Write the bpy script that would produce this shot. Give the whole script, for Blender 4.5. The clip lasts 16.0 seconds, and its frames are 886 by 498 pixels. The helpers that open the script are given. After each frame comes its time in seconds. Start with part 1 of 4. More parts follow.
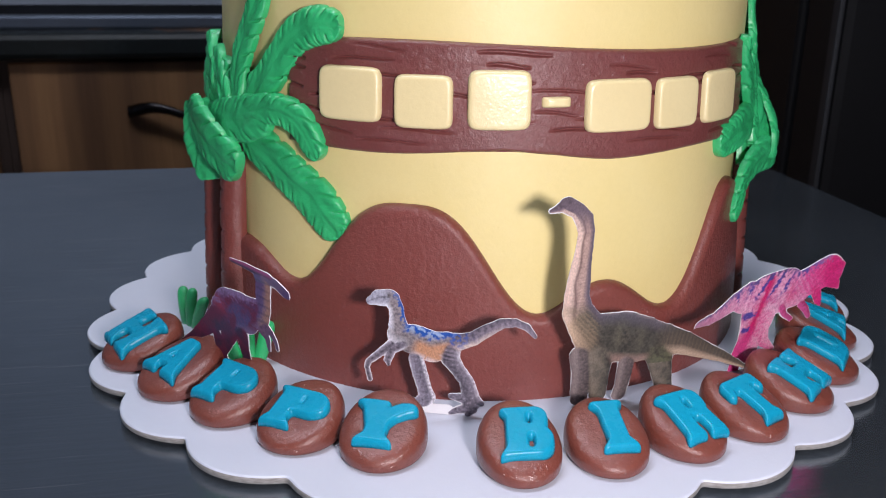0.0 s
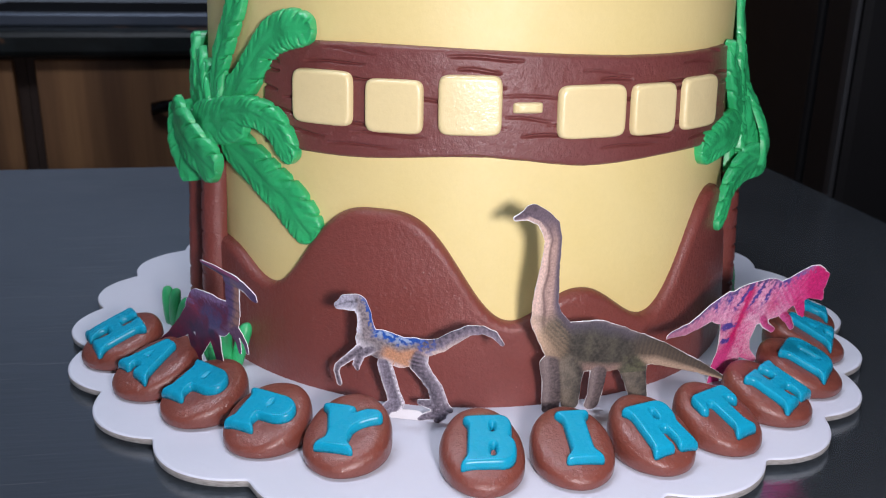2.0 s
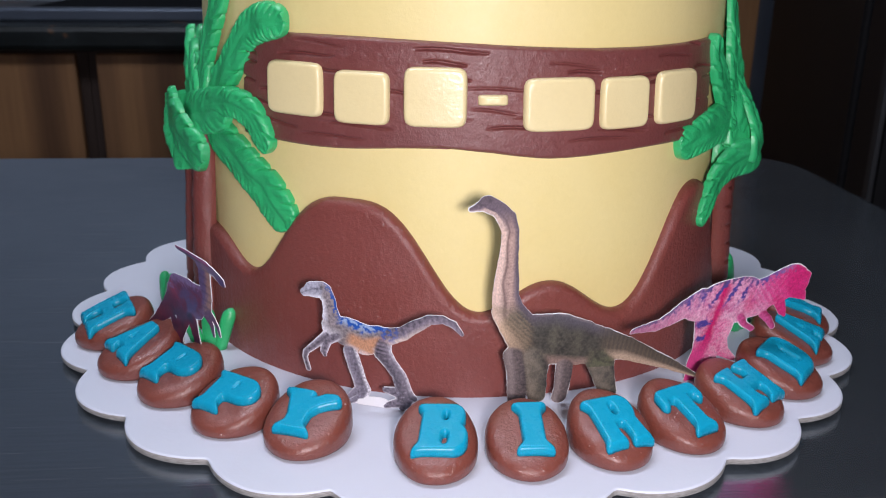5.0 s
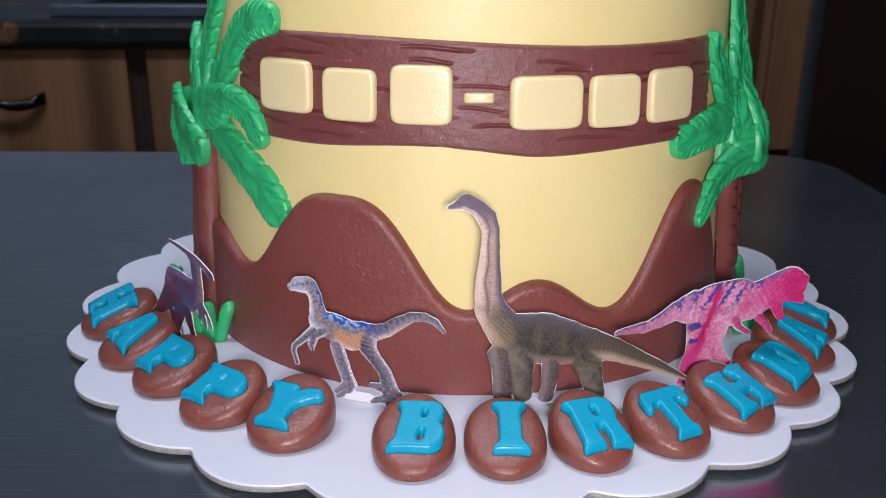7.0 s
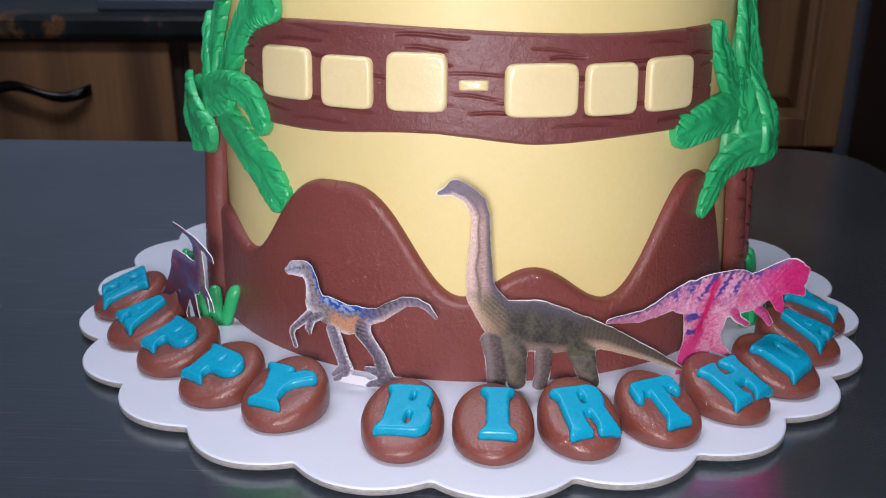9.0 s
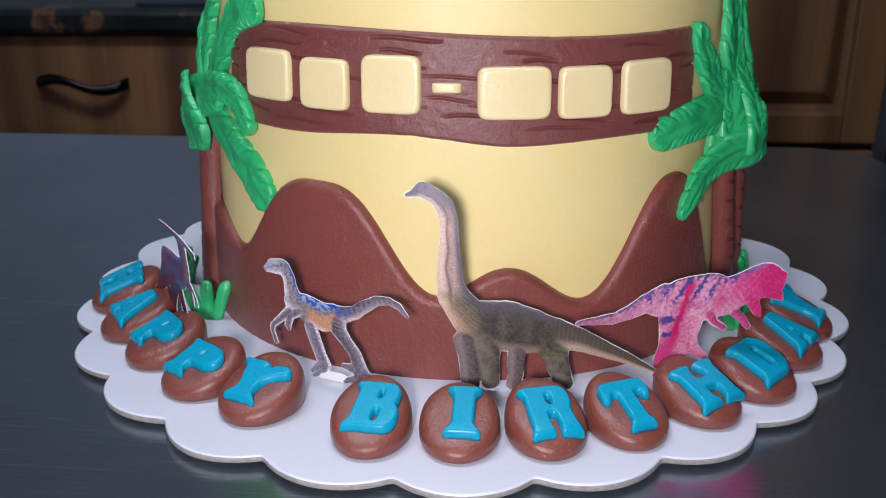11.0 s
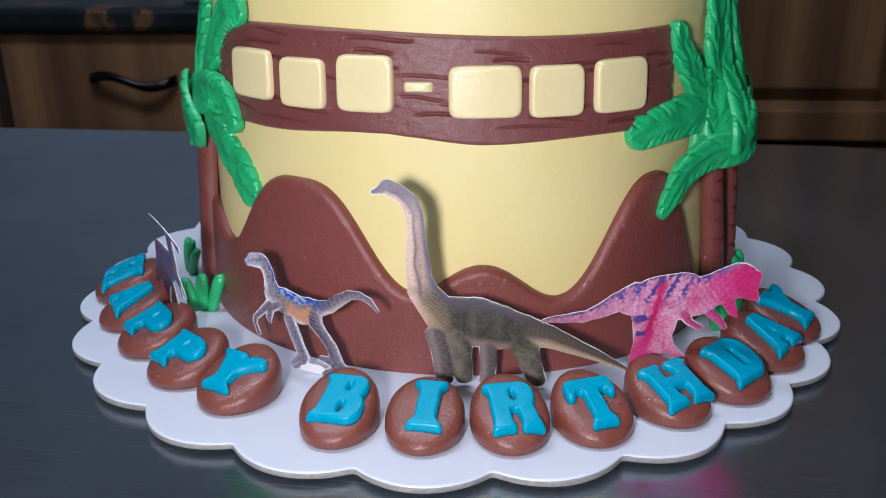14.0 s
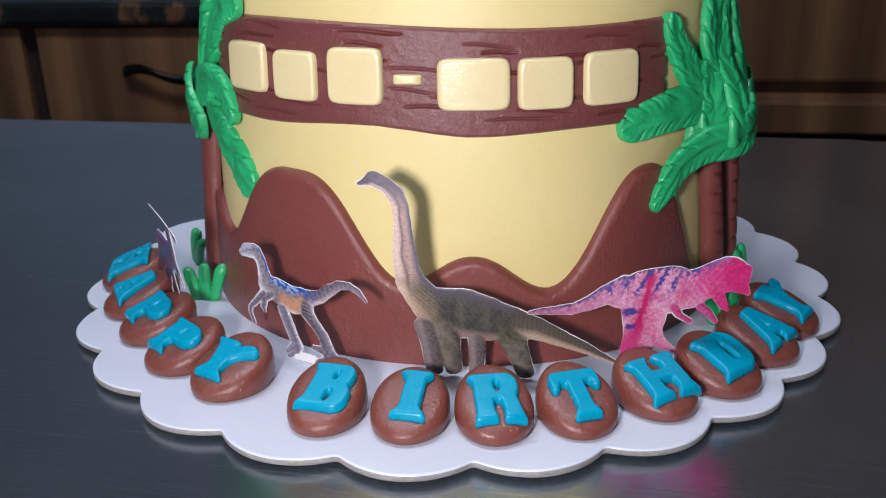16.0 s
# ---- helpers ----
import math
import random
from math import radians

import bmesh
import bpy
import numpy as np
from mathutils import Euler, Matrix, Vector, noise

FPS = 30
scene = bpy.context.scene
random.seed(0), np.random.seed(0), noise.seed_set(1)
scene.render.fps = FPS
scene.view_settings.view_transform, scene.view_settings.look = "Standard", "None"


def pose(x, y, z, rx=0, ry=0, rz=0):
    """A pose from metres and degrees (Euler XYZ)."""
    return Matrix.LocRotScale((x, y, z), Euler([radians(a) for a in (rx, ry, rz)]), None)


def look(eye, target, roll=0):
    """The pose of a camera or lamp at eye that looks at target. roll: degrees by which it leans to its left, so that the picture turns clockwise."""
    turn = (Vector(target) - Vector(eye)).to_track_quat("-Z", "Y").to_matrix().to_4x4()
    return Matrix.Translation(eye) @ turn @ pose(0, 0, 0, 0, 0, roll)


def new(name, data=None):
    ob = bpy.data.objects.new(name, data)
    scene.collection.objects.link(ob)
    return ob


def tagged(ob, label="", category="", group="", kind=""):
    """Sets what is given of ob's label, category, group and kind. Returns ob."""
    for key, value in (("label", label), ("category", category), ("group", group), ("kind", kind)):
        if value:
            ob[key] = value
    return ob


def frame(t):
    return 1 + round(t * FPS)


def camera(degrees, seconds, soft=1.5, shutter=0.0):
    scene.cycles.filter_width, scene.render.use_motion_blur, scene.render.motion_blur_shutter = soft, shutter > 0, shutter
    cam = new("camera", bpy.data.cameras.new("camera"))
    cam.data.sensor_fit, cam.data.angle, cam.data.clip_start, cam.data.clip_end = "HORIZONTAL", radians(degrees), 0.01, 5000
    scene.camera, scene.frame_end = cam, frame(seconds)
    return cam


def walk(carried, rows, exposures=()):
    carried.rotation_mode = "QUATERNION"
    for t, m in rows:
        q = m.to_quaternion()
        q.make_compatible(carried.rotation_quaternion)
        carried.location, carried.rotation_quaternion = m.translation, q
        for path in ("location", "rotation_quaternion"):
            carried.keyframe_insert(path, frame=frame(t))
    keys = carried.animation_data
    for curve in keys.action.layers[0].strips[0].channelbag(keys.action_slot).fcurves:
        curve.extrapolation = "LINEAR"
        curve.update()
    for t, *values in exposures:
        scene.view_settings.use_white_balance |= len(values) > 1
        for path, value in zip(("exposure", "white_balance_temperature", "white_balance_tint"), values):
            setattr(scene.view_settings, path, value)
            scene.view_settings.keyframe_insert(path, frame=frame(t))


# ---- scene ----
cam = camera(53.33, 16.0, soft=1.0)
cam.data.dof.use_dof = True
cam.data.dof.focus_distance = 0.238
cam.data.dof.aperture_fstop = 36
PATH = [
    (0, (-0.0016, -0.3601, 0.1400), (-0.0297, 0.5882, -0.1759), 0.74),
    (0.5, (0.0038, -0.3587, 0.1400), (-0.0344, 0.5900, -0.1740), 0.82),
    (1, (0.0072, -0.3581, 0.1409), (-0.0379, 0.5901, -0.1737), 0.87),
    (1.5, (0.0121, -0.3576, 0.1413), (-0.0423, 0.5901, -0.1730), 0.93),
    (2, (0.0164, -0.3571, 0.1417), (-0.0459, 0.5891, -0.1760), 0.94),
    (2.5, (0.0215, -0.3574, 0.1414), (-0.0510, 0.5877, -0.1770), 0.94),
    (3, (0.0263, -0.3574, 0.1427), (-0.0563, 0.5861, -0.1782), 0.93),
    (3.5, (0.0312, -0.3572, 0.1431), (-0.0628, 0.5858, -0.1761), 0.89),
    (4, (0.0361, -0.3567, 0.1430), (-0.0708, 0.5847, -0.1768), 0.82),
    (4.5, (0.0411, -0.3570, 0.1425), (-0.0801, 0.5819, -0.1796), 0.72),
    (5, (0.0467, -0.3572, 0.1413), (-0.0888, 0.5796, -0.1811), 0.69),
    (7.5, (0.0712, -0.3533, 0.1423), (-0.1389, 0.5677, -0.1858), 0.25),
    (8, (0.0753, -0.3533, 0.1408), (-0.1497, 0.5643, -0.1870), 0.18),
    (8.5, (0.0792, -0.3533, 0.1403), (-0.1562, 0.5605, -0.1905), 0.18),
    (9, (0.0826, -0.3530, 0.1403), (-0.1612, 0.5579, -0.1924), 0.16),
    (11.5, (0.1078, -0.3494, 0.1447), (-0.1887, 0.5427, -0.1962), -0.15),
    (12, (0.1114, -0.3496, 0.1453), (-0.1914, 0.5405, -0.1953), -0.15),
    (12.5, (0.1171, -0.3485, 0.1454), (-0.1990, 0.5364, -0.1968), -0.35),
    (13, (0.1217, -0.3474, 0.1450), (-0.2054, 0.5332, -0.1979), -0.50),
    (13.5, (0.1256, -0.3459, 0.1450), (-0.2121, 0.5305, -0.1985), -0.67),
    (14, (0.1293, -0.3448, 0.1451), (-0.2185, 0.5273, -0.1989), -0.80),
    (14.5, (0.1332, -0.3434, 0.1447), (-0.2249, 0.5237, -0.2013), -0.91),
    (15, (0.1371, -0.3426, 0.1451), (-0.2304, 0.5200, -0.2025), -1.06),
    (15.5, (0.1406, -0.3415, 0.1447), (-0.2368, 0.5162, -0.2043), -1.18),
    (16, (0.1436, -0.3410, 0.1451), (-0.2405, 0.5130, -0.2057), -1.25),
]
walk(cam, [(t, look(eye, target, roll)) for t, eye, target, roll in PATH],
     [(0, 0.02, 6550, 15), (8, -0.01, 6450, 15), (11.5, -0.02, 6350, 13.5), (14, -0.03, 6150, 9.5), (16, -0.01, 6350, 11.5)])


# ---- light ----
world = bpy.data.worlds.new("room_air")
world.use_nodes = True
world.node_tree.nodes["Background"].inputs[0].default_value = (0.55, 0.65, 0.9, 1)
world.node_tree.nodes["Background"].inputs[1].default_value = 0.02
scene.world = world

FLASH_AT = (0.088, -0.415, 0.152)
flash_data = bpy.data.lights.new("phone_torch", "POINT")
flash_data.energy, flash_data.color, flash_data.shadow_soft_size = 4.6, (1.0, 0.955, 0.99), 0.02
flash = new("phone_torch", flash_data)
flash.location = FLASH_AT

# Unseen fill light, added to lift the room beyond the torch's reach.
added_fill_data = bpy.data.lights.new("added_fill_lamp", "AREA")
added_fill_data.shape, added_fill_data.size, added_fill_data.size_y = "RECTANGLE", 1.2, 0.3
added_fill_data.energy, added_fill_data.color = 14.5, (0.78, 0.87, 1.0)
added_fill_light = new("added_fill_light", added_fill_data)
added_fill_light.matrix_world = pose(-0.26, -0.08, 1.52, 0, 0, 15)


# ---- materials ----
def material(name, colour, rough=0.5, metal=0.0, spec=0.5):
    m = bpy.data.materials.new(name)
    m.use_nodes = True
    b = m.node_tree.nodes["Principled BSDF"]
    b.inputs["Base Color"].default_value = (*colour, 1)
    b.inputs["Roughness"].default_value = rough
    b.inputs["Metallic"].default_value = metal
    b.inputs["Specular IOR Level"].default_value = spec
    return m, m.node_tree, b


def node(nt, kind, **values):
    n = nt.nodes.new(kind)
    for key, value in values.items():
        n.inputs[key.replace("_", " ")].default_value = value
    return n


def coords(nt, scale=(1, 1, 1), turn=(0, 0, 0)):
    c = nt.nodes.new("ShaderNodeTexCoord")
    m = nt.nodes.new("ShaderNodeMapping")
    m.inputs["Scale"].default_value = scale
    m.inputs["Rotation"].default_value = turn
    nt.links.new(c.outputs["Object"], m.inputs["Vector"])
    return m.outputs["Vector"]


def ramp(nt, source, stops):
    r = nt.nodes.new("ShaderNodeValToRGB")
    e = r.color_ramp.elements
    while len(e) < len(stops):
        e.new(0.5)
    for el, (at, col) in zip(e, stops):
        el.position, el.color = at, (*col, 1)
    nt.links.new(source, r.inputs["Fac"])
    return r.outputs["Color"]


def noise_of(nt, vec, scale, detail=4.0, rough=0.55):
    n = node(nt, "ShaderNodeTexNoise", Scale=scale, Detail=detail, Roughness=rough)
    nt.links.new(vec, n.inputs["Vector"])
    return n.outputs["Fac"]


def mixed(nt, fac, a, b, kind="MIX"):
    m = nt.nodes.new("ShaderNodeMix")
    m.data_type, m.blend_type = "RGBA", kind
    for slot, v in ((0, fac), (6, a), (7, b)):
        if isinstance(v, (int, float)):
            m.inputs[slot].default_value = v
        elif isinstance(v, tuple):
            m.inputs[slot].default_value = (*v, 1)
        else:
            nt.links.new(v, m.inputs[slot])
    return m.outputs[2]


def bump(nt, b, heights, strength=0.3):
    """heights: pairs of a node output and its height in metres."""
    last = None
    for source, metres in heights:
        k = node(nt, "ShaderNodeBump", Strength=strength, Distance=metres)
        nt.links.new(source, k.inputs["Height"])
        if last:
            nt.links.new(last, k.inputs["Normal"])
        last = k.outputs["Normal"]
    nt.links.new(last, b.inputs["Normal"])


def fondant(name, colour, dark, rough=0.42, grain=0.00012, lumps=0.0004, spec=0.5, mottle=0.14, sparkle=0.0, relief=1.0, crystal_glints=1.0, gloss=0.12, pitch=1.0):
    """Kneaded sugar paste: cloudy colour, fine sugar grain that sparkles, an oily sheen in patches."""
    m, nt, b = material(name, colour, rough, 0, spec)
    v = coords(nt)
    cloudy = noise_of(nt, v, 45, 3)
    fine = noise_of(nt, v, 2300, 3, 0.6)
    pits = nt.nodes.new("ShaderNodeTexVoronoi")
    pits.inputs["Scale"].default_value = 420
    nt.links.new(v, pits.inputs["Vector"])
    c = mixed(nt, cloudy, dark, colour)
    c = mixed(nt, mottle, c, ramp(nt, noise_of(nt, v, 600, 4, 0.65), [(0.3, (0.3, 0.3, 0.3)), (0.7, (1, 1, 1))]), "MULTIPLY")
    # sugar crystals, a fraction of a millimetre across, their glints painted as pale dots
    sugar = nt.nodes.new("ShaderNodeTexVoronoi")
    sugar.inputs["Scale"].default_value = 330
    nt.links.new(v, sugar.inputs["Vector"])
    dot = ramp(nt, sugar.outputs["Distance"], [(0.07, (1, 1, 1)), (0.1, (0, 0, 0))])
    tone = nt.nodes.new("ShaderNodeSeparateColor")
    nt.links.new(sugar.outputs["Color"], tone.inputs[0])
    some = ramp(nt, tone.outputs[0], [(0.82, (0, 0, 0)), (0.9, (1, 1, 1))])
    dots = mixed(nt, 1.0, dot, mixed(nt, 1.0, some, ramp(nt, noise_of(nt, v, 60, 3), [(0.42, (0, 0, 0)), (0.6, (1, 1, 1))]), "MULTIPLY"), "MULTIPLY")
    lighter = tuple(min(0.9, x * 1.2 + 0.05) for x in colour)
    c = mixed(nt, mixed(nt, 1.0, dots, (crystal_glints,) * 3, "MULTIPLY"), c, lighter)
    nt.links.new(c, b.inputs["Base Color"])
    oily = nt.nodes.new("ShaderNodeMapRange")
    oily.inputs["To Min"].default_value, oily.inputs["To Max"].default_value = rough - 0.16, rough + 0.12
    nt.links.new(noise_of(nt, v, 260, 4, 0.7), oily.inputs["Value"])
    nt.links.new(oily.outputs["Result"], b.inputs["Roughness"])
    pit = ramp(nt, pits.outputs["Distance"], [(0.0, (0, 0, 0)), (0.22, (1, 1, 1))])
    bump(nt, b, [(noise_of(nt, v, 130, 3), lumps), (noise_of(nt, v, 800, 3, 0.6), grain * 1.6), (fine, grain), (pit, grain * 0.7)], 0.5)
    if sparkle:
        # tiny crystals that catch the light one by one
        b.inputs["Coat Weight"].default_value = sparkle
        b.inputs["Coat Roughness"].default_value = gloss
        k1 = node(nt, "ShaderNodeBump", Strength=1.0, Distance=0.0014 * relief / pitch)
        nt.links.new(noise_of(nt, v, 850 * pitch, 2, 0.5), k1.inputs["Height"])
        k2 = node(nt, "ShaderNodeBump", Strength=0.6, Distance=0.0005 * relief / pitch)
        nt.links.new(noise_of(nt, v, 300 * pitch, 3), k2.inputs["Height"])
        nt.links.new(k1.outputs["Normal"], k2.inputs["Normal"])
        nt.links.new(k2.outputs["Normal"], b.inputs["Coat Normal"])
    return m


CREAM = fondant("cream_fondant", (0.8, 0.675, 0.32), (0.76, 0.62, 0.255), 0.5, 0.00005, 0.0003, 0.3, 0.04, 0.4, 0.45, 0.1, 0.2, 2.4)
BROWN = fondant("brown_fondant", (0.232, 0.057, 0.045), (0.182, 0.041, 0.032), 0.42, 0.00022, 0.0004, 0.45, 0.16, 0.48)
PEBBLE = fondant("kneaded_pebble_fondant", (0.205, 0.055, 0.037), (0.158, 0.039, 0.026), 0.38, 0.00016, 0.0003, 0.45, 0.2, 0.48, 0.75, 0.9, 0.15)
PLAQUE = fondant("plaque_fondant", (0.19, 0.052, 0.047), (0.15, 0.038, 0.034), 0.42, 0.0002, 0.0003, 0.45, 0.16, 0.5)
GREEN = fondant("green_fondant", (0.028, 0.5, 0.175), (0.016, 0.42, 0.135), 0.34, 0.00012, 0.0004, 0.5, 0.08, 0.5)
BLUE = fondant("blue_fondant", (0.0012, 0.30, 0.46), (0.001, 0.26, 0.41), 0.3, 0.00006, 0.00025, 0.22, 0.06)
PALE = fondant("pale_letter_fondant", (0.82, 0.7, 0.38), (0.78, 0.64, 0.33), 0.36, 0.00006, 0.0004, 0.5, 0.05, 0.5, 0.16, 0.1, 0.18)


def make_board_card():
    m, nt, b = material("white_card", (0.72, 0.745, 0.81), 0.42)
    v = coords(nt)
    c = mixed(nt, noise_of(nt, v, 30, 4), (0.53, 0.55, 0.63), (0.585, 0.605, 0.685))
    nt.links.new(c, b.inputs["Base Color"])
    bump(nt, b, [(noise_of(nt, v, 60, 3), 0.0006), (noise_of(nt, v, 900, 4), 0.0001)], 0.4)
    return m


def make_cut_edge():
    m, nt, b = material("cut_card_edge", (0.55, 0.54, 0.5), 0.8)
    v = coords(nt, (1, 1, 4))
    c = mixed(nt, noise_of(nt, v, 500, 4), (0.1, 0.09, 0.08), (0.46, 0.44, 0.42))
    nt.links.new(c, b.inputs["Base Color"])
    return m


def make_steel():
    m, nt, b = material("worn_stainless_steel", (0.3, 0.305, 0.32), 0.25, 0.93)
    v = coords(nt, (1.5, 60, 1))
    streak = noise_of(nt, v, 18, 5, 0.7)
    blot = noise_of(nt, coords(nt), 7, 4)
    c = mixed(nt, blot, (0.205, 0.242, 0.284), (0.46, 0.525, 0.595))
    c = mixed(nt, 0.42, c, ramp(nt, streak, [(0.36, (0.75, 0.75, 0.75)), (0.64, (1.1, 1.1, 1.1))]), "MULTIPLY")
    specks = nt.nodes.new("ShaderNodeTexVoronoi")
    specks.inputs["Scale"].default_value = 55
    nt.links.new(coords(nt), specks.inputs["Vector"])
    c = mixed(nt, ramp(nt, specks.outputs["Distance"], [(0.028, (1, 1, 1)), (0.042, (0, 0, 0))]), c, (0.75, 0.75, 0.75))
    # fine scratches in three directions
    for size, turn, at in ((16, 0.25, 0.695), (18, 1.2, 0.705), (14, -0.35, 0.695)):
        line = noise_of(nt, coords(nt, (1, 50, 1), (0, 0, turn)), size, 2, 0.4)
        c = mixed(nt, ramp(nt, line, [(at, (0, 0, 0)), (at + 0.02, (0.7, 0.7, 0.7))]), c, (0.6, 0.6, 0.62))
    nt.links.new(c, b.inputs["Base Color"])
    rr = nt.nodes.new("ShaderNodeMapRange")
    rr.inputs["To Min"].default_value, rr.inputs["To Max"].default_value = 0.06, 0.2
    wiped = noise_of(nt, coords(nt, (1, 3, 1), (0, 0, 0.5)), 13, 4, 0.6)
    nt.links.new(mixed(nt, 0.35, ramp(nt, wiped, [(0.36, (0, 0, 0)), (0.62, (1, 1, 1))]), streak), rr.inputs["Value"])
    nt.links.new(rr.outputs["Result"], b.inputs["Roughness"])
    bump(nt, b, [(streak, 0.0002), (noise_of(nt, coords(nt), 25, 3), 0.0005)], 0.3)
    return m


def make_wood(name, light, dark, stripe=14.0):
    """Laminated boards with grain running upright."""
    m, nt, b = material(name, light, 0.5)
    v = coords(nt, (1, 1, 0.04))
    lamella = noise_of(nt, coords(nt, (1, 1, 0.005)), stripe, 1, 0.3)
    grain = noise_of(nt, v, 130, 6, 0.7)
    c = mixed(nt, ramp(nt, lamella, [(0.38, (0, 0, 0)), (0.62, (1, 1, 1))]), dark, light)
    c = mixed(nt, 0.4, c, ramp(nt, grain, [(0.3, (0.35, 0.32, 0.3)), (0.7, (1.0, 1.0, 1.0))]), "MULTIPLY")
    nt.links.new(c, b.inputs["Base Color"])
    bump(nt, b, [(grain, 0.0004)], 0.3)
    return m


def make_granite():
    m, nt, b = material("dark_polished_granite", (0.02, 0.025, 0.025), 0.42)
    v = coords(nt)
    big = noise_of(nt, v, 9, 5, 0.6)
    c = ramp(nt, big, [(0.45, (0.006, 0.009, 0.009)), (0.56, (0.014, 0.019, 0.02)), (0.6, (0.2, 0.09, 0.04)), (0.66, (0.012, 0.015, 0.016))])
    c = mixed(nt, 0.4, c, ramp(nt, noise_of(nt, v, 160, 3), [(0.4, (0.3, 0.3, 0.3)), (0.7, (1.4, 1.4, 1.4))]), "MULTIPLY")
    nt.links.new(c, b.inputs["Base Color"])
    return m


def make_plain(name, colour, rough, metal=0.0, vary=0.2, scale=20.0):
    m, nt, b = material(name, colour, rough, metal)
    v = coords(nt)
    c = mixed(nt, noise_of(nt, v, scale, 4), tuple(x * (1 - vary) for x in colour), colour)
    nt.links.new(c, b.inputs["Base Color"])
    bump(nt, b, [(noise_of(nt, v, scale * 12, 3), 0.0003)], 0.2)
    return m


CARD, CARD_EDGE, STEEL, GRANITE = make_board_card(), make_cut_edge(), make_steel(), make_granite()
WOOD = make_wood("striped_brown_laminate", (0.32, 0.16, 0.068), (0.14, 0.066, 0.031))
WOOD_DARK = make_plain("dark_cabinet_carcass", (0.035, 0.018, 0.012), 0.7)
BLACK = make_plain("black_enamel", (0.008, 0.008, 0.009), 0.5)
BLACK.node_tree.nodes["Principled BSDF"].inputs["Specular IOR Level"].default_value = 0.12
GREY_TRIM = make_plain("dull_grey_trim", (0.022, 0.024, 0.028), 0.55, 0.3)
MATT_BLACK = make_plain("matt_black_glass", (0.01, 0.01, 0.011), 0.8)
MATT_BLACK.node_tree.nodes["Principled BSDF"].inputs["Specular IOR Level"].default_value = 0.05
# Bluish colour painted in for the reflection on the counter.
REFLECTION_BLUE = make_plain("bluish_reflection_strip", (0.13, 0.155, 0.2), 0.4, 0.5)
IRON = make_plain("dark_bronze_handle_metal", (0.05, 0.045, 0.045), 0.2, 1.0)
# Made-up wall tone, pale and bluish so the steel top reflects it.
WALL_PAINT = make_plain("pale_blue_grey_reflected_wall", (0.45, 0.5, 0.58), 0.8, 0, 0.1, 3)
CEILING_PAINT = make_plain("white_ceiling_paint", (0.7, 0.7, 0.7), 0.9, 0, 0.06, 3)
FLOOR_TILE = make_plain("brown_floor_tile", (0.16, 0.12, 0.1), 0.5, 0, 0.3, 4)
PAPER = make_plain("white_photo_paper", (0.85, 0.84, 0.86), 0.35, 0, 0.05, 80)
# Glow for the added fill fixture, not a known lamp.
FILL_GLOW, _nt, _b = material("added_fill_glow", (0.9, 0.95, 1.0), 0.4)
_b.inputs["Emission Color"].default_value = (0.75, 0.85, 1.0, 1)
_b.inputs["Emission Strength"].default_value = 3.0


def make_ink():
    """Printed photo paper: the ink's colour comes from the sheet, with the scaly hide of the picture over it."""
    m, nt, b = material("printed_photo_paper", (0.5, 0.5, 0.5), 0.34)
    ink = nt.nodes.new("ShaderNodeAttribute")
    ink.attribute_name = "ink"
    hide = noise_of(nt, coords(nt, (1.4, 0.8, 1)), 1500, 4, 0.65)
    col = mixed(nt, 0.45, ink.outputs["Color"], ramp(nt, hide, [(0.34, (0.5, 0.5, 0.52)), (0.66, (1.45, 1.45, 1.45))]), "MULTIPLY")
    nt.links.new(col, b.inputs["Base Color"])
    return m


INK = make_ink()


# ---- mesh helpers ----
def mesh_of(name, verts, faces, mats, face_mats=None, smooth=True):
    me = bpy.data.meshes.new(name)
    me.from_pydata([tuple(v) for v in verts], [], faces)
    for m in mats if isinstance(mats, (list, tuple)) else [mats]:
        me.materials.append(m)
    if face_mats is not None:
        me.polygons.foreach_set("material_index", list(face_mats))
    me.polygons.foreach_set("use_smooth", [smooth] * len(me.polygons))
    me.update()
    return me


def part_mesh(name, me, parent=None, label="", m=None):
    ob = new(name, me)
    if parent:
        ob.parent = parent
    if m is not None:
        ob.matrix_basis = m
    if label:
        ob["label"] = label
    return ob


def part(name, bm, mat, parent=None, label="", m=None, smooth=False):
    me = bpy.data.meshes.new(name)
    bm.normal_update()
    bm.to_mesh(me)
    bm.free()
    me.materials.append(mat)
    me.polygons.foreach_set("use_smooth", [smooth] * len(me.polygons))
    return part_mesh(name, me, parent, label, m)


def thing(name, m=None):
    ob = new(name)
    ob.empty_display_size = 0.02
    if m is not None:
        ob.matrix_basis = m
    return ob


def box(sx, sy, sz, at=(0, 0, 0), bevel=0.0, bm=None):
    """A box centred on at, with rounded edges."""
    bm = bm or bmesh.new()
    made = bmesh.ops.create_cube(bm, size=1.0, matrix=Matrix.Translation(at) @ Matrix.Diagonal((sx, sy, sz, 1)))
    if bevel:
        edges = list({e for v in made["verts"] for e in v.link_edges})
        bmesh.ops.bevel(bm, geom=edges, offset=bevel, segments=2, affect="EDGES", profile=0.5)
    return bm


def grid_faces(rows, cols, wrap=False, start=0):
    out = []
    for i in range(rows - 1):
        for j in range(cols if wrap else cols - 1):
            k = (j + 1) % cols
            out.append((start + i * cols + j, start + i * cols + k, start + (i + 1) * cols + k, start + (i + 1) * cols + j))
    return out


# ---- setting ----
TABLE_TURN = 15.0
room = pose(0, 0, 0, 0, 0, TABLE_TURN)          # the room's axes: x along the cabinets, y towards them
FLOOR_Z, CEIL_Z = -0.86, 1.62
FACE_Y = 1.062                                   # the cabinet fronts


